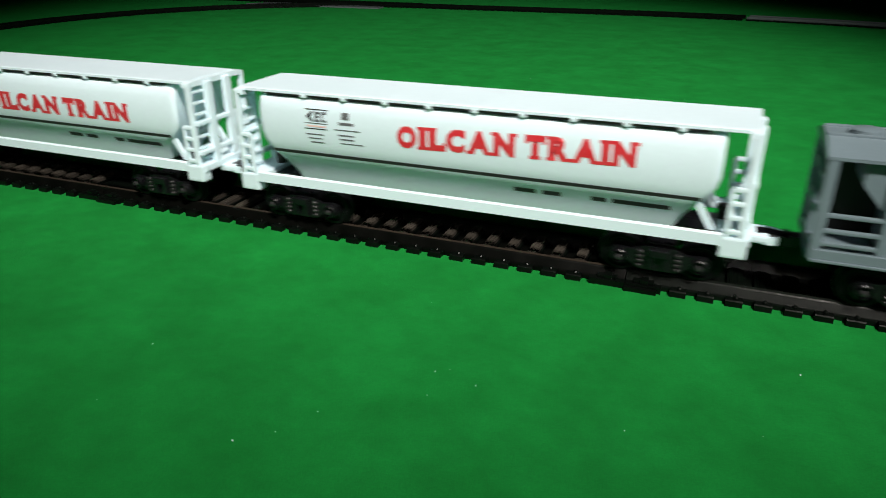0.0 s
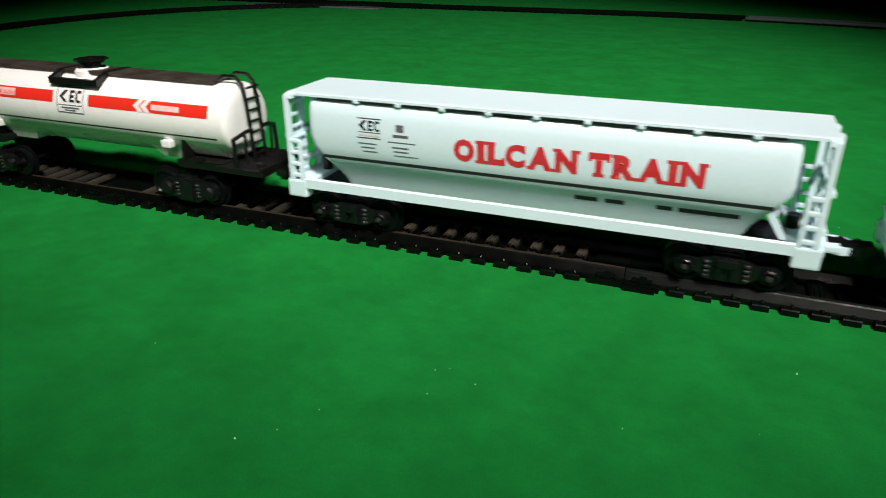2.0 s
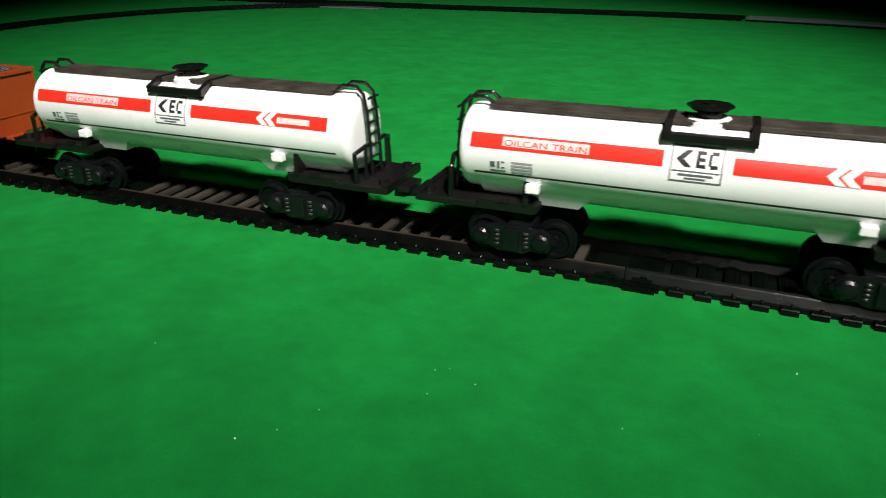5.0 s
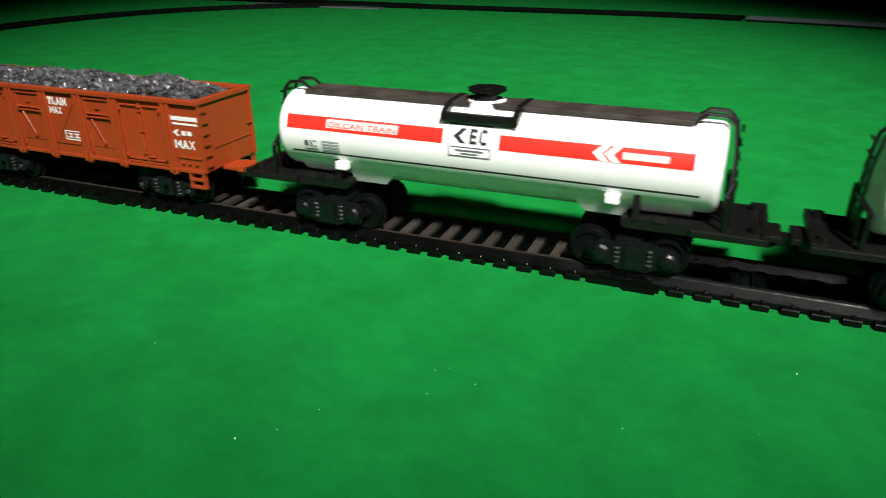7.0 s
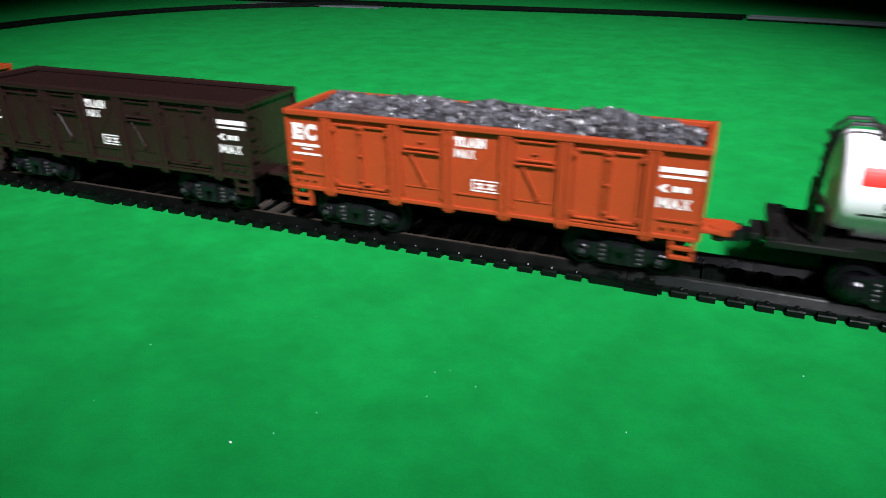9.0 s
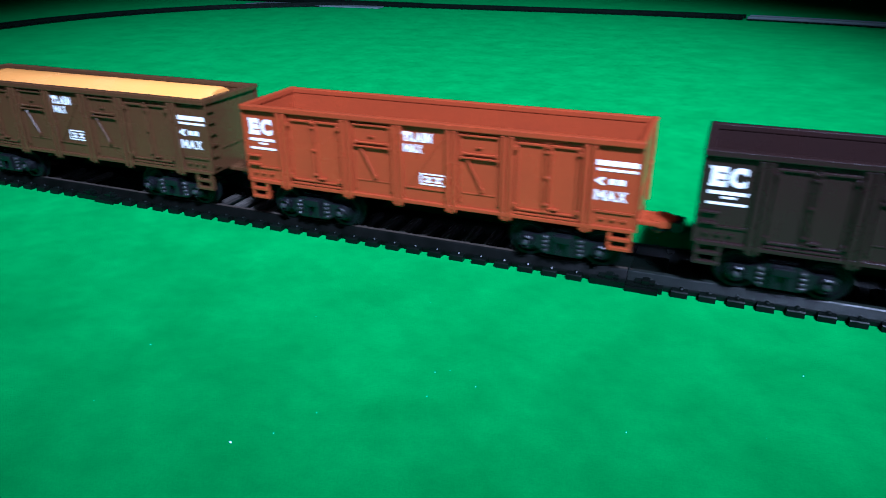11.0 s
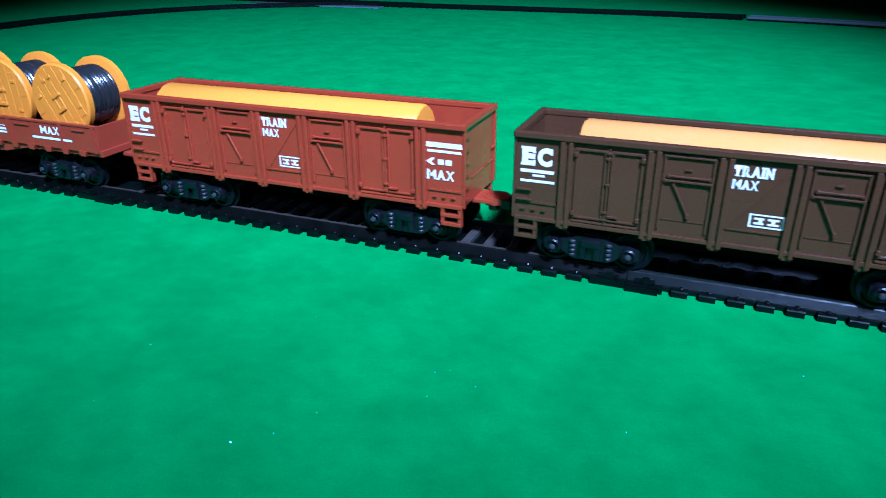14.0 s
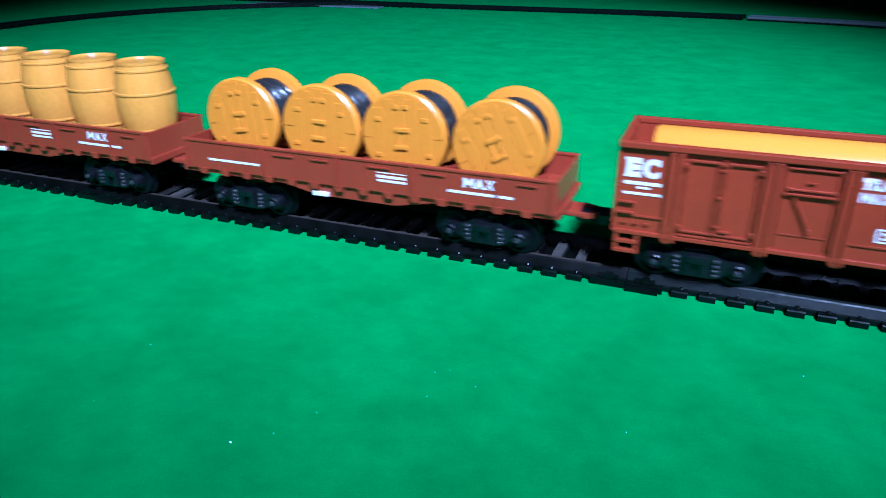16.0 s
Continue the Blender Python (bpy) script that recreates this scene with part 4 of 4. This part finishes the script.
        for x0, x1, z0, z1 in ((0, 0.0122, 0.0083, 0.0087), (0, 0.0122, 0, 0.0004), (0, 0.0003, 0.0004, 0.0083), (0.0119, 0.0122, 0.0004, 0.0083), (0.0006, 0.0116, 0.0026, 0.0029)):
            rect(bm, x0, x1, z0, z1)
        part("logo_frame", lay(bm, 0.0563, 0.0324), INK_GREY, th, "dark frame of a printed mark")
        bm = bmn()
        vs = [bm.verts.new(p) for p in ((0.0012, 0, 0.0056), (0.0034, 0, 0.0076), (0.0050, 0, 0.0076), (0.0030, 0, 0.0056), (0.0050, 0, 0.0038), (0.0034, 0, 0.0038))]
        bm.faces.new(vs[:4]), bm.faces.new((vs[0], vs[3], vs[4], vs[5]))
        for x0, x1, z0, z1 in ((0.0060, 0.0068, 0.0038, 0.0076), (0.0068, 0.0082, 0.0068, 0.0076), (0.0068, 0.0080, 0.0053, 0.0061), (0.0068, 0.0082, 0.0038, 0.0046), (0.0088, 0.0095, 0.0044, 0.0070), (0.0093, 0.0110, 0.0068, 0.0076), (0.0093, 0.0110, 0.0038, 0.0046)):
            rect(bm, x0, x1, z0, z1)
        part("logo_print", lay(bm, 0.0563, 0.0324, 0.00012), INK_BLACK, th, "black arrow and blocks of a printed mark")
        bm = bmn()
        rect(bm, 0.0020, 0.0102, 0.0016, 0.0021)
        rect(bm, 0.0036, 0.0086, 0.0008, 0.0012)
        part("logo_caption", lay(bm, 0.0563, 0.0324), INK_GREY, th, "small caption bars")
        bm = bmn()
        for x0, x1, z0, z1 in ((0.0, 0.0014, 0.0012, 0.0028), (0.0020, 0.0027, 0.0010, 0.0030), (0.0031, 0.0041, 0.0010, 0.0014), (0.0031, 0.0041, 0.0026, 0.0030), (0.0, 0.0044, 0.0, 0.0004)):
            rect(bm, x0, x1, z0, z1)
        part("number_print", lay(bm, 0.0098, 0.0294), INK_GREY, th, "small dark printed marks")
        bm = bmn()
        for k in range(4):
            rect(bm, 0.0060, 0.0118, k * 0.0009, k * 0.0009 + 0.0005)
        part("caption", lay(bm, 0.0098, 0.0294), INK_PALE, th, "small grey caption bars")
    # the tank with its fittings and printing is lowered to fit the camera's view
    for o in th.children:
        if o.name.split(".")[0] not in ("bogie", "end_platform", "bolster", "saddle", "buffer_beam", "coupler", "hand_rail", "belly", "drain_sump"):
            o.location.z -= 0.0006
    return th


# ---- flat wagons with low sides ----
F_LEN = 0.1215


def flat_wagon(label):
    th = thing("flat_wagon", label, "toy wagon", "low-sided wagons")
    y, low, rim = 0.0136, 0.0196, 0.0292
    for side in (-1, 1):
        bm = bmn()
        box(bm, 0, F_LEN, side * (y - 0.0009), side * y, low, rim, 0.0002)
        box(bm, 0, F_LEN, side * (y - 0.0011), side * (y + 0.0003), rim - 0.0008, rim, 0.0002)
        part("side_wall", bm, FLATRED, th)
        for k, x in enumerate((0.0010, 0.0300, 0.0560, 0.0800, 0.1050, 0.1200)):
            part("post", box(bmn(), x - 0.0005, x + 0.0005, side * y, side * (y + 0.0005), low, rim - 0.0006), FLATRED, th)
        for a, b in ((0.034, 0.041), (0.047, 0.053), (0.066, 0.073), (0.083, 0.090), (0.1105, 0.1160)):
            part("grab_rail", box(bmn(), a, b, side * y, side * (y + 0.0005), 0.0268, 0.0273, 0.0001), FLATRED, th)
        bm = bmn()
        prism(bm, [(0.0, low), (0.0, 0.0182), (0.0360, 0.0182), (0.0480, 0.0158), (0.0740, 0.0158), (0.0860, 0.0182), (F_LEN, 0.0182), (F_LEN, low)], side * (y - 0.0022), side * (y - 0.0008))
        part("sill", bm, FLATRED, th, "fish-bellied side sill")
        for k in range(14):
            x = 0.0070 + k * 0.0082
            bm = bmn()
            prism(bm, [(x - 0.0018, low + 0.0004), (x + 0.0018, low + 0.0004), (x + 0.0011, low - 0.0015), (x - 0.0011, low - 0.0015)], side * (y - 0.0010), side * (y + 0.0004))
            part("stake_pocket", bm, FLATRED, th)
        bm = bmn()
        box(bm, 0.0470, 0.0520, side * (y - 0.0008), side * (y + 0.0002), 0.0160, 0.0172)
        part("white_plate", bm, INK_WHITE, th, "small white plate on the sill")
    for way, x in ((-1, 0.0), (1, F_LEN)):
        bm = bmn()
        box(bm, x - way * 0.0009, x, -y + 0.0009, y - 0.0009, low, rim - 0.0003, 0.0002)
        box(bm, x - way * 0.0003, x + way * 0.0010, -y, y, low - 0.0012, low + 0.0010, 0.0002)
        part("end_wall", bm, FLATRED, th)
        bm = bmn()
        if way > 0:
            box(bm, x - 0.0004, x + way * 0.0058, -0.0042, 0.0042, 0.0164, 0.0180, 0.0005)
            tube(bm, (x + way * 0.0056, 0, 0.0162), (x + way * 0.0056, 0, 0.0178), 0.0040, 20)
            part("coupler_plate", bm, FLATRED, th)
        coupler(th, x + way * 0.003, way, reach=0.0092, z=0.0162)
    bm = bmn()
    for k in range(16):
        x = 0.0012 + k * (F_LEN - 0.0024) / 16
        box(bm, x + 0.0001, x + (F_LEN - 0.0024) / 16 - 0.0001, -y + 0.0010, y - 0.0010, 0.0212, 0.0224)
    part("deck", bm, FLATRED, th)
    part("underframe", box(bmn(), 0.002, F_LEN - 0.002, -y + 0.003, y - 0.003, 0.0184, 0.0211), FLATRED, th)
    for x in (0.0215, 0.1010):
        bogie(th, x)
    for side in (-1, 1):
        def lay(bm, x, z):
            flat_on(bm, x, z, -(y + 0.00005))
            if side > 0:
                bmesh.ops.rotate(bm, verts=bm.verts, cent=(F_LEN / 2, 0, 0), matrix=Matrix.Rotation(math.pi, 3, "Z"))
            return bm
        for mark in ((0.0095, 0.0285, 0.0228, 0.0235), (0.0688, 0.0781, 0.0256, 0.0259), (0.0688, 0.0781, 0.0242, 0.0250), (0.0690, 0.0781, 0.0230, 0.0237), (0.0908, 0.1095, 0.0226, 0.0234)):
            bm = bmn()
            rect(bm, *mark)
            part("caption", lay(bm, 0, 0), INK_WHITE, th, "white caption bar")
        part("lettering", lay(slab_word("MAX", 0.0088, 0.0028), 0.0954, 0.0245), INK_WHITE, th, "white letters MAX")
    return th


# ---- grey hopper wagon at the head of the view ----
def grey_hopper(label):
    th = thing("hopper_wagon", label, "toy wagon")
    L, y = 0.1450, 0.0139
    bm = bmn()
    # body with sloped ends, then vertical ribs
    prism(bm, [(0.0085, 0.0422), (0.0085, 0.0365), (0.0150, 0.0290), (0.0150, 0.0178), (L - 0.0150, 0.0178), (L - 0.0150, 0.0290), (L - 0.0085, 0.0365), (L - 0.0085, 0.0422)], -0.0122, 0.0122)
    part("body", bm, GREY, th)
    for side in (-1, 1):
        for k in range(10):
            x = 0.0150 + k * (L - 0.030) / 9
            part("rib", box(bmn(), x - 0.0010, x + 0.0010, side * 0.0118, side * 0.0136, 0.0178, 0.0421, 0.0002), GREY, th)
        part("ridge_rail", box(bmn(), 0.0002, L - 0.0002, side * 0.0040, side * 0.0050, 0.0452, 0.0460, 0.0002), GREY, th)
        bm = bmn()
        box(bm, 0.0010, L - 0.0010, side * 0.0120, side * (y + 0.0002), 0.0180, 0.0205, 0.0002)
        box(bm, 0.0010, L - 0.0010, side * 0.0120, side * (y + 0.0006), 0.0174, 0.0181, 0.0002)
        part("side_sill", bm, GREY, th)
        for x0, x1, px in ((0.0022, 0.0140, 0.0016), (L - 0.0140, L - 0.0022, L - 0.0016)):
            for z in (0.0284, 0.0246, 0.0214):
                part("grab_rail", box(bmn(), x0, x1, side * 0.0124, side * 0.0137, z, z + 0.0010, 0.0003), GREY, th)
            part("corner_post", box(bmn(), px - 0.0012, px + 0.0012, side * 0.0122, side * 0.0139, 0.0178, 0.0422, 0.0002), GREY, th)
        for hx in (0.045, 0.100):
            bm = bmn()
            prism(bm, [(hx - 0.012, 0.0178), (hx + 0.012, 0.0178), (hx + 0.005, 0.0120), (hx - 0.005, 0.0120)], side * 0.002, side * 0.0110)
            part("chute", bm, GREY, th)
    bm = bmn()
    prism(bm, [(-0.0140, 0.0420), (-0.0140, 0.0428), (-0.0046, 0.0455), (0.0046, 0.0455), (0.0140, 0.0428), (0.0140, 0.0420)], 0.0, L, axis="x")
    part("roof", bm, GREY, th)
    for k in range(4):
        x = 0.0085 + k * 0.0360
        part("hatch", lathe(bmn(), [(0.0454, 0.0036), (0.0466, 0.0034), (0.0470, 0.0024)], 20, "z", (x, -0.0010, 0)), GREY, th, smooth=True)
    for way, x in ((-1, 0.0), (1, L)):
        bm = bmn()
        for yy in (-0.0060, 0.0060):
            box(bm, x, x - way * 0.0016, yy - 0.0008, yy + 0.0008, 0.0178, 0.0422)
        for z in (0.0210, 0.0290, 0.0370):
            box(bm, x, x - way * 0.0010, -0.0122, 0.0122, z, z + 0.0010)
        part("end_cage", bm, GREY, th)
        part("end_platform", box(bmn(), x, x - way * 0.0150, -0.0124, 0.0124, 0.0176, 0.0198), GREY, th)
        part("centre_web", box(bmn(), min(x - way * 0.0018, x - way * 0.0160), max(x - way * 0.0018, x - way * 0.0160), 0.0004, 0.0024, 0.0198, 0.0421), BLACKROD, th, "black plate added for the shade behind the end cage")
        coupler(th, x, way, reach=0.0090, z=0.0168)
    for x in (0.0240, L - 0.0240):
        bogie(th, x)
    return th


# ---- the train: place of each wagon's end along the train ----
START = {}


def put(ob, u):
    START[ob] = Matrix.Translation((u, 0, 0)) @ ob.matrix_basis
    return ob


lead = put(grey_hopper("grey plastic toy hopper wagon with ribbed sides on the track"), 0.0822)
h1 = put(hopper("white plastic toy hopper wagon lettered OILCAN TRAIN in red", 0.0017, 0.025), -0.0786)
h2 = put(hopper("white plastic toy hopper wagon with low red OILCAN TRAIN lettering"), -0.2416)
t1 = put(tank_wagon("white toy tank wagon with red stripe and black ladders"), -0.3919)
t2 = put(tank_wagon("white toy tank wagon with red stripe and pale name panel", 0.0175, 0.0958), -0.5536)
g1 = put(gondola("orange-red plastic toy gondola wagon heaped with coal", ORANGE), -0.6996)


def recolour(ob, old, fresh):
    swapped = {}
    for o in ob.children_recursive:
        if o.type == "MESH" and o.data.materials[0] == old:
            if o.data not in swapped:
                swapped[o.data] = o.data.copy()
                swapped[o.data].materials[0] = fresh
            o.data = swapped[o.data]
    return ob


g2 = put(tagged(recolour(copy_thing(g1, pose(0, 0, 0)), ORANGE, SHADED_BROWN), "empty brown plastic toy gondola wagon with its dim light painted in"), -0.8316)
g3 = put(tagged(recolour(copy_thing(g1, pose(0, 0, 0)), ORANGE, RUST), "empty rust-red plastic toy gondola wagon with white lettering"), -0.9632)
g4 = put(tagged(recolour(copy_thing(g2, pose(0, 0, 0)), SHADED_BROWN, BROWN), "dark brown plastic toy gondola wagon carrying an orange pipe"), -1.0950)
g5 = put(tagged(recolour(copy_thing(g3, pose(0, 0, 0)), RUST, RED), "red plastic toy gondola wagon carrying a yellow pipe"), -1.2267)
f1 = put(flat_wagon("brick-red low-sided toy wagon loaded with four cable reels"), -1.3622)
f2 = put(tagged(copy_thing(f1, pose(0, 0, 0)), "brick-red low-sided toy wagon loaded with tan barrels"), -1.4985)
ALL_CARS = [lead, h1, h2, t1, t2, g1, g2, g3, g4, g5, f1, f2]

# ---- loads ----
LOADS = []


def load(ob, u, y=0.0, z=0.0, turn=0.0):
    START[ob] = pose(u, y, z, 0, turn, 0)
    LOADS.append(ob)
    return ob


def coal_heap():
    """A heap of small broken lumps over a packed core."""
    rnd = random.Random(5)
    th = thing("coal_heap", "heap of glinting grey-black coal filling the wagon", "coal")
    L, W = G_LEN - 0.0040, G_W - 0.0032

    def height(x, y):
        edge = min(1.0, x / 0.012, (L - x) / 0.012) * (1 - 0.55 * (y / W) ** 2)
        return 0.0388 + 0.0058 * edge * (0.74 + 0.62 * noise.noise((x * 62, y * 45, 3.0)) + 0.22 * noise.noise((x * 240, y * 240, 7.0)))
    bm = bmn()
    nx, ny = 80, 14
    grid = [[bm.verts.new((x, y, height(x, y) - 0.0006)) for y in [-W + 2 * W * j / ny for j in range(ny + 1)]] for x in [L * i / nx for i in range(nx + 1)]]
    for i in range(nx):
        for j in range(ny):
            bm.faces.new((grid[i][j], grid[i + 1][j], grid[i + 1][j + 1], grid[i][j + 1]))
    part("core", bm, COAL, th)
    verts, faces = [], []
    for _ in range(3600):
        x, y = rnd.uniform(0.0006, L - 0.0006), rnd.uniform(-W, W)
        s = rnd.choice((0.0007, 0.0009, 0.0012, 0.0012, 0.0016, 0.0021))
        m = Matrix.Translation((x, y, height(x, y) + rnd.uniform(-0.0005, 0.0005))) @ Euler((rnd.random() * 6, rnd.random() * 6, rnd.random() * 6)).to_matrix().to_4x4() @ Matrix.Diagonal((s, s * rnd.uniform(0.5, 1), s * rnd.uniform(0.4, 0.9), 1))
        k = len(verts)
        for p in ((1, 0, 0), (-1, 0.2, 0.1), (0, 1, 0.1), (0.1, -1, 0), (0.15, 0, 1), (0, 0.1, -1), (0.7, 0.6, 0.5), (-0.6, -0.6, 0.5)):
            verts.append(m @ (Vector(p) * 0.7))
        for f in ((0, 6, 4), (6, 2, 4), (2, 1, 4), (1, 7, 4), (7, 3, 4), (3, 0, 4), (0, 5, 6), (6, 5, 2), (2, 5, 1), (1, 5, 7), (7, 5, 3), (3, 5, 0)):
            faces.append([k + i for i in f])
    me = bpy.data.meshes.new("coal_rubble")
    me.from_pydata(verts, [], faces)
    me.materials.append(COAL)
    lumps = new("coal_rubble", me)
    lumps.parent = th
    tagged(lumps, "loose shiny coal lumps", kind="stuff")
    return th


load(coal_heap(), -0.6996 + 0.0020)


def long_pipe(label, length, skin):
    th = thing("pipe", label, "pipe", "pipe loads")
    bm = bmn()
    n, r = 36, 0.0085
    lathe(bm, [(0, r * 0.55), (0.0002, r * 0.93), (0.0010, r), (length - 0.0010, r), (length - 0.0002, r * 0.93), (length, r * 0.55)], n, "x", (0, 0, 0))
    part("barrel", bm, skin, th, smooth=True)
    bm = bmn()
    for x in (0.020, 0.080):
        box(bm, x - 0.002, x + 0.002, -0.0090, 0.0090, -0.0152, -0.0075)
    part("cradle", bm, skin, th)
    return th


load(long_pipe("orange plastic pipe, paled for its gloss, lying in a dark brown gondola", 0.0990, GLOSS_PALED_PIPE), -1.0950 + 0.0155, 0, 0.0344)
load(long_pipe("yellow plastic pipe lying in a red gondola wagon", 0.0938, PIPE), -1.2267 + 0.0074, 0, 0.0344)


def cable_reel():
    th = thing("cable_reel", "orange-yellow plastic cable reel wound with black cable", "cable reel", "cable reels")
    R = 0.0130
    for side in (-1, 1):
        bm = bmn()
        lathe(bm, [(side * 0.0072, R - 0.0004), (side * 0.0074, R), (side * 0.0094, R), (side * 0.0100, R - 0.0006)], 48, "y")
        part("flange", bm, YELLOW, th, smooth=True)
        bm = bmn()
        for k in range(7):
            x = -0.0105 + k * 0.0035
            h = math.sqrt(max(0.0, (R - 0.0010) ** 2 - (abs(x) + 0.0016) ** 2))
            box(bm, x - 0.00158, x + 0.00158, side * 0.0099, side * 0.01016, -h, h, 0.0001)
        part("board_face", bm, YELLOW, th)
        for x, z in ((-0.0015, 0.0086), (0.0015, 0.0086), (-0.0072, 0.0052), (0.0072, 0.0052), (-0.0078, -0.0050), (0.0078, -0.0050), (-0.0014, -0.0090), (0.0018, -0.0090)):
            part("stud", box(bmn(), x - 0.0009, x + 0.0009, side * 0.0099, side * 0.01045, z - 0.0006, z + 0.0006, 0.0002), YELLOW, th)
        for z0, z1, x0 in ((-0.0034, -0.0021, -0.0026), (0.0016, 0.0029, -0.0020)):
            part("clamp", box(bmn(), x0, x0 + 0.0044, side * 0.0099, side * 0.0107, z0, z1, 0.0003), YELLOW, th)
        for x in (-0.0014, 0.0012):
            part("clamp_bar", box(bmn(), x - 0.0004, x + 0.0004, side * 0.0099, side * 0.0104, -0.0022, 0.0017, 0.0002), YELLOW, th)
    bm = bmn()
    rings = []
    for k in range(49):
        a = -0.0073 + 0.0146 * k / 48
        rings.append((a, 0.0098 + 0.0005 * abs(math.sin(math.pi * 11 * k / 48))))
    lathe(bm, rings, 40, "y")
    part("cable", bm, CABLE, th, "black wound cable", smooth=True)
    return th


reel = cable_reel()
for k, (x, turn) in enumerate(((0.0207, -8), (0.0487, 2), (0.0757, -3), (0.1034, -28))):
    r = reel if k == 0 else copy_thing(reel, pose(0, 0, 0))
    load(r, -1.3622 + x, 0, 0.0224 + 0.0130, turn)


def barrel():
    th = thing("barrel", "tan plastic toy barrel with raised hoops", "barrel", "barrels")
    H = 0.0268
    bm = bmn()
    rings = []
    for k in range(13):
        z = H * k / 12
        rings.append((z, 0.0072 + 0.0027 * math.sin(math.pi * (0.06 + 0.88 * k / 12))))
    n = 48
    lathe(bm, rings, n, "z")
    for v in bm.verts:
        w = math.atan2(v.co.y, v.co.x)
        groove = 1 - 0.012 * (abs(math.sin(w * 8)) < 0.25)
        v.co.x *= groove
        v.co.y *= groove
    part("barrel_body", bm, WOOD, th, smooth=True)
    for z in (0.0050, 0.0172, 0.0246):
        u = z / H
        q = 0.0072 + 0.0027 * math.sin(math.pi * (0.06 + 0.88 * u))
        part("hoop", lathe(bmn(), [(z - 0.0005, q - 0.0002), (z - 0.0003, q + 0.0003), (z + 0.0003, q + 0.0003), (z + 0.0005, q - 0.0002)], 48, "z"), WOOD, th, smooth=True)
    bm = bmn()
    lathe(bm, [(H - 0.0004, 0.0080), (H + 0.0006, 0.0080), (H + 0.0006, 0.0073), (H + 0.0001, 0.0071), (H + 0.0001, 0.0002)], 40, "z")
    part("lid", bm, WOOD, th, smooth=True)
    return th


keg = barrel()
for k in range(5):
    b = keg if k == 0 else copy_thing(keg, pose(0, 0, 0))
    load(b, -1.4985 + 0.1108 - 0.0216 * k, 0, 0.0224)

# ---- lint on the felt ----
rnd = random.Random(11)
bm = bmn()
for x, y, s in ((0.0246, -0.0402, 0.0002), (-0.0075, -0.0725, 0.00013), (-0.0753, -0.1023, 0.00022), (-0.0387, -0.0693, 0.00013), (-0.0486, -0.0675, 0.00012), (-0.0693, -0.0972, 0.00012), (-0.1138, -0.0813, 0.00012)):
    m = Matrix.Translation((x, y, GROUND + 0.0003)) @ Matrix.Rotation(rnd.random() * 3, 4, "Z") @ Matrix.Diagonal((s * 1.6, s, s * 0.7, 1))
    bmesh.ops.create_icosphere(bm, subdivisions=1, radius=1.0, matrix=m)
for _ in range(60):
    x, y = rnd.uniform(-0.4, 0.15), rnd.uniform(-0.14, 0.5)
    if abs(y) < 0.02:
        continue
    s = rnd.uniform(0.00003, 0.00008)
    bmesh.ops.create_icosphere(bm, subdivisions=1, radius=1.0, matrix=Matrix.Translation((x, y, GROUND + 0.0001)) @ Matrix.Diagonal((s * 2, s, s, 1)))
tagged(new("lint", data_of("lint", bm, LINT)), "specks of white lint on the green felt", "lint", kind="stuff")

# ---- how far the train has run, in metres ----
RUN = [(0.0, -0.0583), (0.5, -0.0020), (1.0, 0.0374), (1.5, 0.0760), (2.0, 0.1217), (2.5, 0.1539), (3.0, 0.1834), (3.5, 0.2098), (4.0, 0.2564), (4.2, 0.2778),
       (4.4, 0.2960), (4.7, 0.3135), (5.2, 0.3350), (5.8, 0.3585), (6.3, 0.3834), (6.5, 0.3951), (7.0, 0.4298), (7.5, 0.4600), (8.0, 0.4859), (8.5, 0.5280), (9.0, 0.5809), (9.2, 0.6078),
       (9.6, 0.6615), (10.2, 0.7380), (10.8, 0.8070), (11.3, 0.8614), (11.5, 0.8811), (12.0, 0.9117), (12.5, 0.9660), (13.0, 0.9981), (13.5, 1.0273), (14.0, 1.0462), (14.5, 1.0630), (15.0, 1.0965), (15.5, 1.1466), (16.0, 1.2045)]


def gone(t):
    """Smooth way at t: a cubic through the rows, its slopes held between those of the neighbours."""
    k = max(i for i, (a, _) in enumerate(RUN) if a <= t + 1e-9)
    if k >= len(RUN) - 1:
        return RUN[-1][1]

    def slope(i):
        if i <= 0:
            return (RUN[1][1] - RUN[0][1]) / (RUN[1][0] - RUN[0][0])
        if i >= len(RUN) - 1:
            return (RUN[-1][1] - RUN[-2][1]) / (RUN[-1][0] - RUN[-2][0])
        return (RUN[i + 1][1] - RUN[i - 1][1]) / (RUN[i + 1][0] - RUN[i - 1][0])
    (t0, s0), (t1, s1) = RUN[k], RUN[k + 1]
    d = t1 - t0
    u = (t - t0) / d
    return (2 * u ** 3 - 3 * u ** 2 + 1) * s0 + (u ** 3 - 2 * u ** 2 + u) * d * slope(k) + (-2 * u ** 3 + 3 * u ** 2) * s1 + (u ** 3 - u ** 2) * d * slope(k + 1)


def motions():
    times = [k / 10 for k in range(161)]
    way = [(t, gone(t)) for t in times]
    for ob in ALL_CARS + LOADS:
        walk(ob, [(t, Matrix.Translation((s, 0, 0)) @ START[ob]) for t, s in way])
    fine = [(k / 30, gone(k / 30)) for k in range(481)]
    turned = [(t, math.degrees(s / WHEEL_R)) for t, s in fine]
    for car in ALL_CARS:
        for o in car.children_recursive:
            if o.name.split(".")[0] == "wheel_set":
                x, y, z = o.location
                walk(o, [(t, pose(x, y, z, 0, a, 0)) for t, a in turned])


motions()
